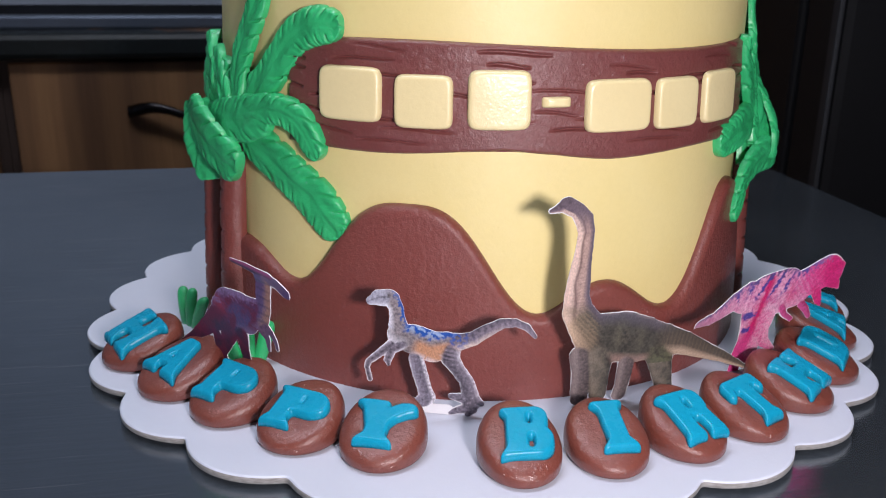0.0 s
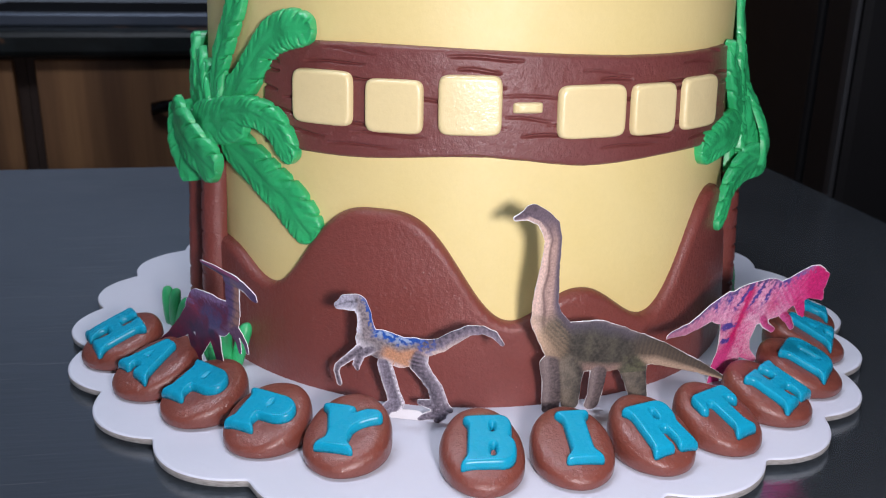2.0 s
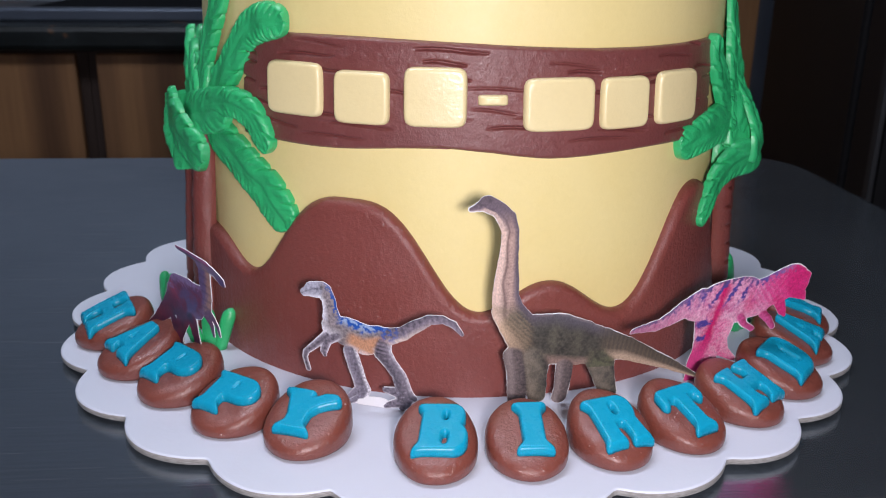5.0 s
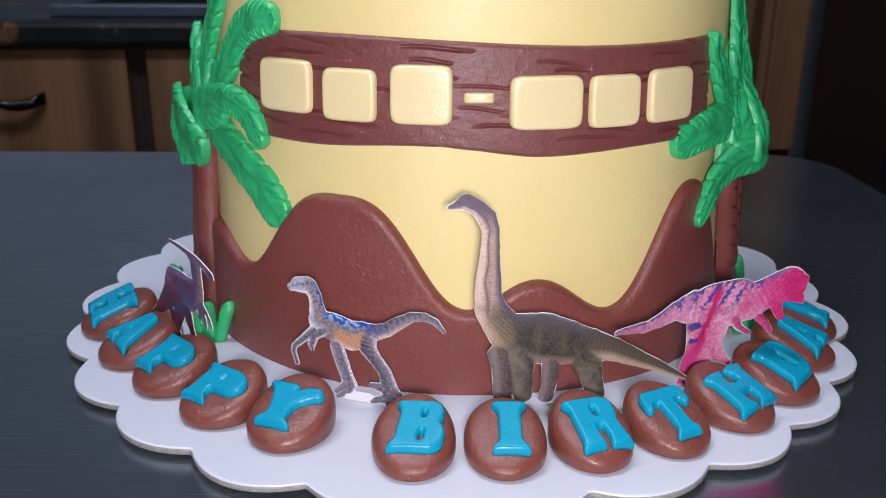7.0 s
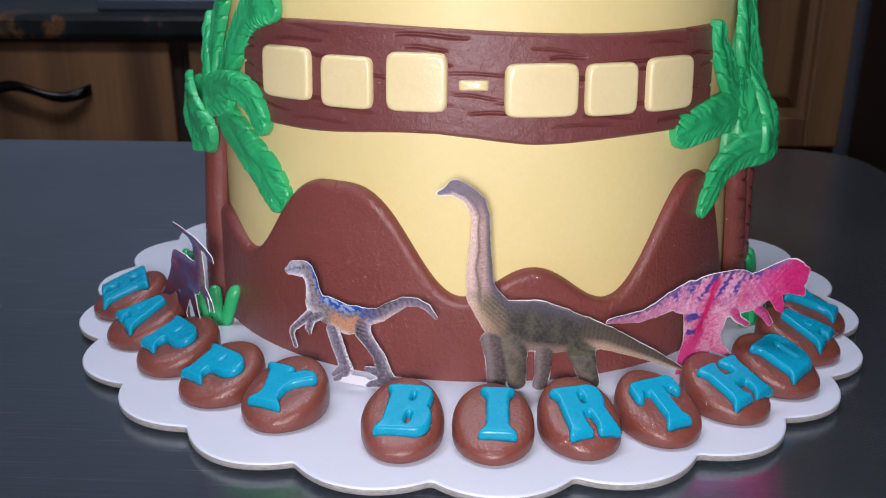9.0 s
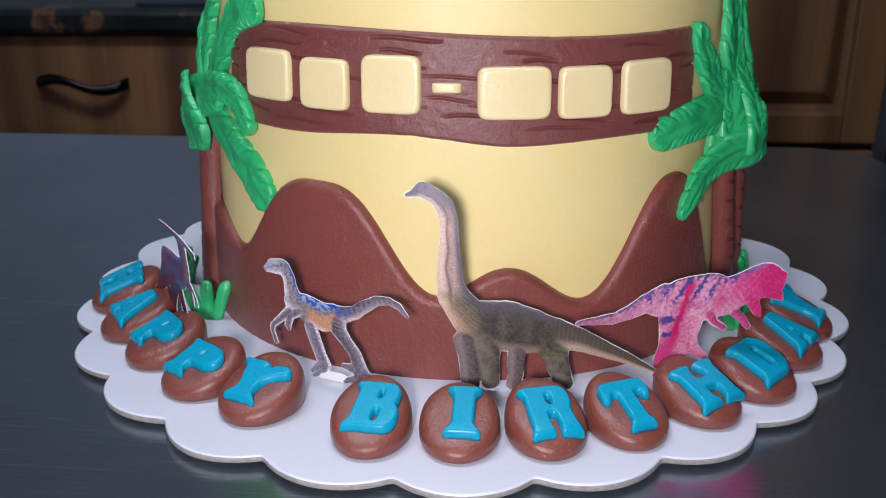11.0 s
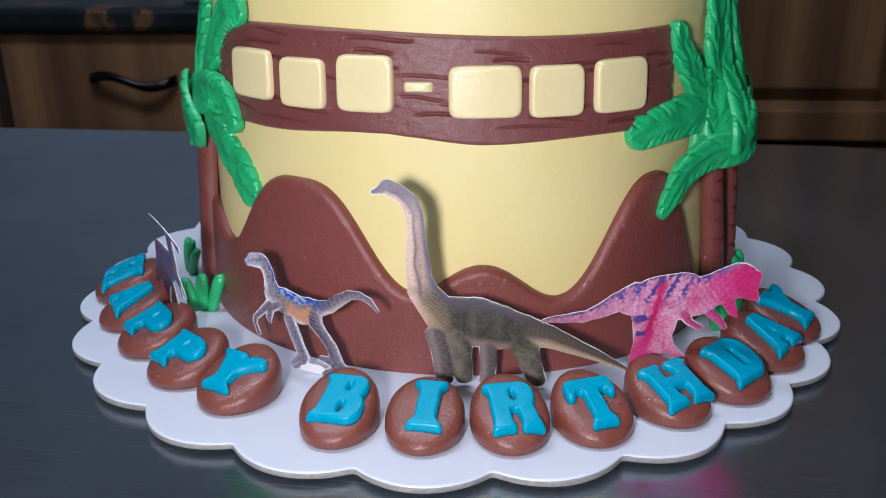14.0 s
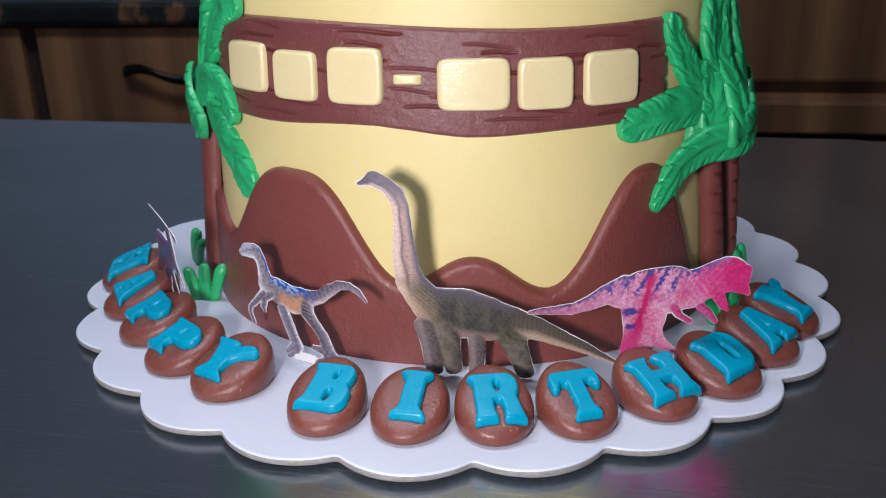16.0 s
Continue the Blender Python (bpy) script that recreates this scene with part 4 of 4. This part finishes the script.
# ---- printed paper figures ----
# Each figure is drawn in millimetres as strokes: points with a half width.
RAPTOR = {
    "head": ((-26.6, 38.9, 1.3), (-23.9, 40.1, 2.6), (-20.7, 40.3, 2.8)),
    "neck": ((-20.4, 40.3, 2.6), (-19, 37, 2.2), (-18.7, 33.9, 2.3), (-18.4, 30.8, 3), (-17.8, 27.8, 4.2)),
    "torso": ((-17.8, 27.8, 4.2), (-13.8, 26.5, 5.2), (-8.6, 24.5, 5.5), (-3.6, 26, 4)),
    "tail": ((-2.9, 26.3, 3.6), (1.1, 27.2, 2.6), (4.1, 28.3, 2.2), (8.1, 31.4, 2), (12.4, 34.2, 1.6), (16.6, 34.9, 1.3), (19.9, 33.7, 1.1), (22.4, 30.6, 0.6)),
}
RAPTOR_LIMBS = {
    "near_arm": ((-17.1, 24.9, 1.9), (-20.9, 22.4, 1.6), (-22.2, 18.5, 1.2), (-22, 16.9, 0.6)),
    "far_arm": ((-20.8, 24.1, 1.6), (-23.5, 21.7, 1.4), (-28.1, 17.6, 1), (-28.9, 15.4, 0.8), (-28.1, 11, 0.8)),
    "far_leg": ((-13.3, 19.7, 2.3), (-12.3, 14.6, 2.4), (-11.1, 9.5, 2.2), (-10.2, 5.8, 2.6), (-11.1, 2.9, 2), (-14.4, 0.6, 1)),
    "far_toe": ((-10.9, 5.7, 2), (-14.8, 2.5, 1)),
    "near_leg": ((-3.3, 25, 3.6), (-2.8, 20.6, 2.9), (-0.4, 16.8, 2.3), (2.1, 13, 2.3), (3.1, 9, 2.5), (3.5, 5.2, 3)),
    "toe": ((1.3, 2.6, 1.6), (-3, 0.9, 1)),
    "inner_toe": ((1.1, 6.5, 2), (-2.5, 6.9, 1)),
    "claw": ((3.5, 2.6, 2), (2.6, 0.8, 1)),
    "heel": ((4.4, 6.2, 2.4), (6.4, 5.2, 1.2)),
    "tab": ((-11.6, 1.6, 1.6), (-3.9, 1.8, 1.8)),
}
LONGNECK = {
    "head": ((-34.8, 71.5, 0.8), (-32.5, 72.2, 1.5), (-30.4, 73.2, 2.3)),
    "neck": ((-30.4, 73, 2.5), (-27, 71.1, 2.3), (-24.6, 68.2, 2.7), (-23.2, 64.2, 2.4), (-23, 58.7, 2.6), (-23.1, 53.1, 3), (-23, 47.3, 3.6),
             (-22.8, 41.7, 4), (-21.6, 36.3, 4.8)),
    "chest": ((-22, 37.3, 4.6), (-18.7, 31.9, 5.5), (-14.7, 26.4, 6.6)),
    "body": ((-12.5, 26.6, 8.6), (-6.3, 25.6, 9.6), (0.7, 23.8, 8.6), (8.1, 22.2, 6.8)),
    "tail": ((9.5, 22.1, 6.7), (16.6, 20.8, 4.3), (24, 17.4, 3.2), (31.6, 13.9, 2.2), (42.3, 8.2, 0.6)),
}
LONGNECK_LEGS = {
    "far_fore": ((-18.2, 20.4, 3.7), (-17.1, 13.8, 3.2), (-16.3, 3.0, 2.9)),
    "near_fore": ((-12.2, 20.3, 5.5), (-10.9, 11.4, 3.6), (-9.9, 3.6, 2.9)),
    "far_hind": ((-2.1, 15.4, 2.8), (-2.0, 6.4, 2.4), (-2.5, 2.7, 2.5)),
    "near_hind": ((8.6, 20.2, 5.8), (10.2, 13.2, 4.0), (12.4, 6.5, 3.2), (13.4, 3.4, 3.2)),
}
BITER = {
    "tail": ((-36.2, 33.2, 0.6), (-28.2, 29.5, 1.4), (-21.4, 27.4, 2.1), (-15.9, 28.1, 3), (-10.6, 30.3, 3.9), (-5.3, 31.1, 6.1)),
    "body": ((-5.2, 30.7, 6.1), (1.9, 30.4, 8.9), (8.9, 31.2, 9.1), (15.1, 31.1, 7.2)),
    "neck": ((15.1, 31.4, 7.4), (19.5, 33.7, 6.2), (22.2, 34.8, 6.7)),
    "head": ((21.9, 34.6, 6.7), (26.2, 36.9, 6.5), (28.8, 35.3, 5)),
    "snout": ((28.9, 36.8, 4.3), (31.2, 37.8, 2.6), (33, 38.8, 0.8)),
    "muzzle": ((29.5, 33.4, 3.6), (32.3, 30.9, 1.8), (33.9, 29.3, 0.7)),
    "jaw": ((23.7, 30.5, 2.2), (26.9, 24.7, 1.4), (28.2, 23, 0.5)),
}
BITER_LIMBS = {
    "near_arm": ((11.1, 24.7, 1.8), (13.2, 21.3, 1.3), (16.8, 18.9, 1)),
    "far_arm": ((19.6, 24.5, 1.5), (22.4, 22.1, 1.3), (25, 18.6, 0.9)),
    "near_leg": ((-0.2, 25.1, 5.7), (-0.4, 18.3, 4.1), (-0.2, 13.2, 3.6), (-1.8, 7.3, 2.7), (-1.8, -0.6, 2.3)),
    "far_leg": ((5.6, 21.5, 3.7), (5, 15.8, 3.4), (7.8, 10.8, 2.1), (12.9, 6.9, 1)),
    "shank": ((3, 12.3, 3.3), (3.1, 2.9, 2.6)),
}
CRESTED = {
    "crest": ((14.1, 49, 0.8), (20.8, 48.2, 1.4), (25.6, 47.1, 1.7), (29.2, 46.3, 2.1)),
    "beak": ((26.6, 45.7, 2.3), (31.3, 44.6, 2.3), (34.2, 42.2, 1.7), (35.2, 41.2, 0.8)),
    "neck": ((25.3, 44.4, 3.2), (24.1, 39.4, 3.2), (23, 34.3, 3.2), (20.6, 30.7, 4.1)),
    "body": ((19.6, 32, 4.6), (12.4, 29.6, 7.4), (6.3, 29.1, 7.6), (2.5, 27.2, 6)),
    "tail": ((1.7, 26.4, 5.1), (-7, 19.7, 3.2), (-16.4, 13.3, 1.7), (-26, 7.5, 0.6)),
}
CRESTED_LIMBS = {
    "hip": ((3.3, 20.6, 4.4), (1.4, 16.5, 2.9), (-2.3, 11.5, 2.2), (-1.5, 1.4, 1.2)),
    "far_leg": ((9.8, 21.1, 3.4), (10, 16.4, 2.3), (11.6, 1.2, 1)),
    "near_arm": ((22.4, 27.3, 2.3), (24.7, 26, 1.2), (26.2, 23.5, 0.9), (26.6, 20.6, 0.6)),
    "far_arm": ((21.1, 25.9, 2.2), (22.6, 23.3, 1.2), (22.5, 19.3, 0.6)),
    "heel": ((-3.4, 17.2, 2.4), (-4.2, 12, 1.2)),
}


def blend(a, b, f):
    f = min(max(f, 0.0), 1.0)
    return tuple(p * (1 - f) + q * f for p, q in zip(a, b))


def near(v, mid, wide):
    return math.exp(-((v - mid) / wide) ** 2)


def patch(x, y, scale, seed):
    return noise.noise(Vector((x * scale, y * scale, seed))) + 0.5 * noise.noise(Vector((x * scale * 2.3, y * scale * 2.3, seed + 5)))


def raptor_ink(limb, s, u, x, y):
    if limb == "tab":
        return (0.95, 0.94, 0.95)
    fine = patch(x, y, 1.1, 1)
    grey, dark, light = (0.24, 0.21, 0.26), (0.03, 0.025, 0.04), (0.8, 0.77, 0.84)
    c = blend(grey, dark, 0.35 + 0.7 * fine)
    blue, pale_blue = (0.008, 0.075, 0.36), (0.3, 0.4, 0.6)
    if limb == "head":
        c = blend((0.4, 0.39, 0.47), dark, 0.1 + 0.5 * fine + 0.5 * near(u, 0.1, 0.14))
        c = blend(c, light, (-u - 0.45) * 1.4)
        return blend(c, (0.01, 0.01, 0.015), 1.3 * math.exp(-((x + 20.8) ** 2 + (y - 41.2) ** 2) / 0.35))
    if limb == "neck":
        c = blend((0.3, 0.25, 0.26), dark, 0.2 + 0.8 * fine)
        c = blend(c, light, (-u - 0.35) * 1.6)
        return blend(c, blue, (u - 0.5 + 0.5 * fine) * 4 * (1 if s < 0.62 else 0.5))
    if limb == "torso":
        c = blend((0.32, 0.27, 0.27), dark, 0.3 + 0.55 * fine - 0.2 * u)
        c = blend(c, light, (0.3 - s) * 4 * max(0, -u))
        belly = min(1.0, max(0.0, (s - 0.32) * 7)) * min(1.0, max(0.0, (0.2 - u) * 3))
        c = blend(c, blend(blend((0.6, 0.32, 0.19), (0.42, 0.19, 0.1), 0.4 + 0.5 * fine), light, (-u - 0.6) * 1.8), belly)
        c = blend(c, pale_blue, (u - 0.3) * 2.2)
        return blend(c, blue, (u - 0.2) * 2.5 * min(1.0, max(0.0, 0.25 + 2.4 * patch(x, y, 0.6, 8))) * 1.6)
    if limb == "tail":
        c = blend((0.27, 0.22, 0.27), dark, 0.4 + 0.14 * math.sin(x * 3.4 + 1.5 * u) * (s > 0.2) + 0.4 * fine + 0.3 * u)
        c = blend(c, (0.62, 0.5, 0.44), (-u - 0.2) * 2.2 * max(0.0, 1 - 1.5 * s))
        return blend(c, blue, (0.34 - s) * 4 * min(1.0, max(0.0, 0.4 + 2.2 * patch(x, y, 0.7, 8))) * (0.8 + 0.5 * u))
    if limb in ("near_leg", "heel"):
        c = blend((0.27, 0.23, 0.28), dark, 0.5 + 0.3 * math.sin(y * 4.2 + 2.5 * u) * (y > 20) + 0.35 * fine - 0.4 * u)
        return blend(c, light, max((u - 0.55) * 2.0, (-u - 0.7) * 2) * (0.6 + fine))
    if limb in ("far_leg", "far_toe"):
        c = blend((0.3, 0.27, 0.34), dark, 0.4 + 0.45 * fine + 0.35 * u)
        return blend(c, light, (abs(u + 0.15) - 0.55) * 2.4 * (0.7 + fine))
    if limb in ("near_arm", "far_arm"):
        c = blend((0.34, 0.3, 0.36), dark, 0.25 + 0.5 * fine + 0.4 * near(u, 0, 0.4))
        return blend(c, light, (abs(u) - 0.6) * 2.5)
    return blend(c, light, (abs(u) - 0.75) * 2.0)


def longneck_ink(limb, s, u, x, y):
    cloud, fine = patch(x, y, 0.3, 2), patch(x, y, 1.0, 12)
    olive = blend((0.1, 0.093, 0.072), (0.036, 0.033, 0.031), 0.5 + 0.35 * cloud + 0.6 * fine + 0.1 * math.sin(3.4 * x + 1.8 * y))
    plum, dark = (0.11, 0.085, 0.11), (0.018, 0.015, 0.018)
    if limb == "head":
        c = blend((0.16, 0.115, 0.14), dark, 0.3 + 0.5 * fine + 0.3 * u)
        c = blend(c, (0.5, 0.36, 0.34), (-u - 0.4) * 2)
        return blend(c, (0.01, 0.008, 0.01), math.exp(-((x + 29.6) ** 2 + (y - 74.0) ** 2) / 0.5))
    if limb == "neck":
        wrinkle = 0.12 * math.sin(y * 6.5 - 2.4 * u + 2.5 * fine) * (y < 56)
        c = blend((0.5, 0.34, 0.28), (0.27, 0.17, 0.15), 0.4 + 0.4 * fine + wrinkle)
        c = blend(c, (0.66, 0.47, 0.39), (-u - 0.12) * 2.2)
        c = blend(c, (0.12, 0.07, 0.065), 0.75 * near(u, -0.18 + 0.1 * math.sin(y * 0.5), 0.13))
        c = blend(c, plum, (u - 0.42) * 2.4)
        return blend(c, (0.13, 0.095, 0.115), (y - 62) / 9 * (1 if u > -0.5 else 0.4))
    if limb == "chest":
        wrinkle = 0.2 * math.sin((x + y) * 3.6 + 2.5 * fine)
        c = blend((0.3, 0.215, 0.14), olive, 0.5 + 0.5 * u + wrinkle)
        c = blend(c, (0.55, 0.38, 0.26), (-u - 0.35) * 1.9)
        return blend(c, plum, (u - 0.5) * 2.4)
    if limb == "body":
        c = blend(olive, (0.1, 0.085, 0.1), (u - 0.4) * 2.2)
        fold = max(near(x, -9.5 + 0.2 * (y - 25) + 0.6 * cloud, 0.8), 0.9 * near(x, 4.6 - 0.25 * (y - 22) + cloud, 0.9), 0.3 * near(x, -2 + 0.3 * (y - 25) + cloud, 0.6))
        c = blend(c, dark, 0.4 * fold * min(1.0, max(0.0, 0.8 - 0.4 * u)))
        c = blend(c, (0.17, 0.155, 0.11), 0.35 * max(near(x, -6.6, 1.3) * near(y, 26, 6), near(x, 1.2, 1.2) * near(y, 23, 5)))
        c = blend(c, (0.3, 0.2, 0.165), (-u - 0.55) * 3.4)
        return blend(c, (0.25, 0.2, 0.2), (u - 0.88) * 6)
    if limb == "near_hind" and y > 14:
        arc = math.sin(2.6 * math.hypot(x - 12.5, y - 21)) * near(math.hypot(x - 12.5, y - 21), 5.0, 2.4)
        return blend(blend((0.13, 0.13, 0.075), olive, 0.4 + 0.5 * cloud), dark, 0.45 * max(0.0, arc) + 0.3 * fine)
    if limb == "tail":
        rings = math.sin(x * 4.6 - 1.2 * u + 1.5 * fine) * 0.2
        c = blend((0.15, 0.115, 0.085), (0.065, 0.055, 0.045), 0.5 + rings + 0.4 * u)
        return blend(c, (0.45, 0.33, 0.24), (-u - 0.1) * 1.9)
    if limb in ("far_fore", "far_hind"):
        c = blend((0.2, 0.155, 0.15), dark, 0.3 + 0.4 * fine + 0.35 * u)
        return blend(c, (0.3, 0.24, 0.23), 0.6 * near(u, -0.5, 0.3))
    c = blend((0.21, 0.175, 0.135), olive, 0.4 + 0.5 * cloud + 0.5 * u)
    return blend(c, dark, 0.6 * (abs(u) - 0.6) * 2 + 0.15 * fine)


def biter_ink(limb, s, u, x, y):
    fine, cloud = patch(x, y, 0.9, 6), patch(x, y, 0.3, 4)
    pale = blend((0.76, 0.38, 0.52), (0.5, 0.09, 0.24), 0.42 + 0.5 * cloud + 0.5 * fine)
    deep, violet, rose = (0.55, 0.012, 0.12), (0.075, 0.05, 0.27), (0.66, 0.06, 0.24)
    if limb in ("head", "snout", "muzzle", "jaw"):
        c = blend((0.66, 0.03, 0.19), (0.5, 0.01, 0.11), 0.4 + 0.5 * cloud + 0.4 * fine)
        c = blend(c, (0.82, 0.3, 0.46), 0.4 * near(math.sin(x * 2.6 - y * 1.6 + 3 * fine), 1, 0.4) * min(1.0, max(0.0, (27 - x) / 5)))
        return blend(c, (0.28, 0.16, 0.34), (u - 0.6 + 0.4 * fine) * 3 * (1 if limb == "head" else 0))
    if limb == "neck":
        c = blend(pale, rose, 0.45 + 0.6 * s + 0.3 * math.sin((x + 0.8 * y) * 2.6 + 3 * fine))
        return blend(c, violet, (u - 0.55 + 0.6 * fine) * 2.6)
    if limb == "tail":
        c = blend(pale, (0.62, 0.25, 0.42), 0.3 * fine)
        c = blend(c, (0.16, 0.09, 0.24), (u - 0.35 + 0.9 * patch(x, y, 0.9, 3)) * 2.2)
        bars = math.sin(x * 1.15 + 0.4 * y) + 0.8 * fine
        return blend(c, violet, (bars - 0.75 + 0.5 * u) * 2.6 * min(1.0, max(0.0, (x + 16) / 8)))
    if limb in ("near_arm", "far_arm"):
        return blend((0.62, 0.09, 0.27), (0.36, 0.02, 0.1), 0.4 + 0.6 * fine + 0.6 * u)
    # the trunk and legs: a deep red flank, violet bars across the back and the thigh
    band = near(x - 2.4 + 0.16 * (30 - y) * (y < 30), 0, 2.0 + 1.2 * patch(x, y, 0.4, 15)) * (0.95 if y < 38 else 0.5)
    arm = near(x, 14.0, 2.6) * near(y, 29, 5.0)
    c = blend(pale, deep, 1.1 * max(band, 0.8 * arm) + 0.15 * fine)
    if limb == "body":
        c = blend(c, (0.8, 0.47, 0.57), (-u - 0.45) * 1.5 * (1 - band))
        bars = math.sin((x - 0.42 * y) * 1.25 + 0.8 * cloud) + 0.8 * fine
        high = min(1.0, max(0.0, (u + 0.35) * 1.4))
        c = blend(c, violet, (bars - 0.35) * 2.4 * high * (1 if x < 11 else 0.35))
        return blend(c, (0.1, 0.06, 0.16), (u - 0.78 + 0.5 * fine) * 4)
    if limb == "near_leg":
        blot = max(math.exp(-((x + 2.4) / 3.0) ** 2 - ((y - 23.2) / 1.6) ** 2), math.exp(-((x + 2.2) / 2.2) ** 2 - ((y - 17.2) / 1.2) ** 2))
        c = blend(c, rose, (19 - y) / 8)
        return blend(c, violet, (blot * 1.6 + 0.8 * fine - 0.5) * 1.8)
    return blend(blend((0.78, 0.36, 0.5), rose, 0.4 + 0.6 * fine - 0.4 * u), deep, (9 - y) / 8)


def crested_ink(limb, s, u, x, y):
    cloud, fine = patch(x, y, 0.25, 5), patch(x, y, 0.9, 25)
    violet, wine, mauve, night = (0.085, 0.055, 0.15), (0.13, 0.014, 0.05), (0.25, 0.16, 0.32), (0.035, 0.018, 0.05)
    if limb == "crest":
        return blend((0.36, 0.06, 0.18), night, 0.5 - u)
    if limb == "beak":
        return blend((0.24, 0.14, 0.2), violet, 0.3 + s + 0.3 * fine)
    if limb == "neck":
        c = blend((0.12, 0.075, 0.18), (0.36, 0.19, 0.15), u * 1.3 + 0.2 + 0.4 * fine)
        return blend(c, night, 0.4 * near(math.sin(y * 2.2 + u), 1, 0.4))
    if limb == "body":
        # the stroke runs towards the tail, so the back lies on the side of negative u
        c = blend(wine, violet, 0.35 + 1.3 * cloud + 0.5 * near(x, 10, 5) * near(y, 28, 5))
        c = blend(c, (0.3, 0.035, 0.075), 1.2 * near(x, 0, 3.5) * near(y, 30, 4) + 0.3 * fine)
        c = blend(c, mauve, (-u - 0.5 + 0.3 * fine) * 2.6)
        return blend(c, (0.2, 0.13, 0.24), (u - 0.5) * 2.0 * (1 if x > 8 else 0))
    if limb == "tail":
        return blend(wine, night, 0.3 + 0.7 * cloud + 0.3 * fine)
    if limb in ("near_arm", "far_arm"):
        return blend((0.2, 0.09, 0.17), night, 0.4 + 0.4 * fine)
    return blend(wine, night, 0.45 + 0.7 * cloud)


def paper_figure(strokes, inks, at, turn, lean, label, fold=None):
    verts, faces, mats, colours = cutout(strokes, inks, 0.2, 0.00025, 0.34)
    if fold:
        # how far the sheet curls forwards, in millimetres
        verts = [(x, y, z + fold(x * 1000, y * 1000) / 1000) for x, y, z in verts]
    me = mesh_of("paper_figure", verts, faces, [INK, PAPER], mats, smooth=False)
    layer = me.color_attributes.new("ink", "FLOAT_COLOR", "POINT")
    flat = np.ones((len(verts), 4))
    flat[:len(colours), :3] = np.array(colours)
    layer.data.foreach_set("color", flat.ravel())
    ob = part_mesh("paper_figure", me, None, m=Matrix.Translation(at) @ pose(0, 0, 0, 0, 0, turn) @ pose(0, 0, 0, 90 + lean, 0, 0))
    tagged(ob, label, "paper cutout", "printed paper figures on the cake board")


paper_figure({**RAPTOR, **RAPTOR_LIMBS}, raptor_ink, (-0.003, -0.1155, 0.0041), -7, 8, "grey and blue printed paper cutout standing on the board")
paper_figure({**LONGNECK, **LONGNECK_LEGS}, longneck_ink, (0.05, -0.1022, 0.0041), 16.7, 12.3, "tall olive-grey printed paper cutout with a long neck")
paper_figure({**BITER, **BITER_LIMBS}, biter_ink, (0.093, -0.078, 0.0041), 24.2, 12.4, "bright pink printed paper cutout with dark stripes",
             lambda x, y: 0.013 * max(0.0, -5.0 - x) ** 2)
paper_figure({**CRESTED, **CRESTED_LIMBS}, crested_ink, (-0.079, -0.0972, 0.0041), -36.2, 7.4, "dark purple printed paper cutout with a thin crest",
             lambda x, y: 0.3 * max(0.0, y - 43.0))
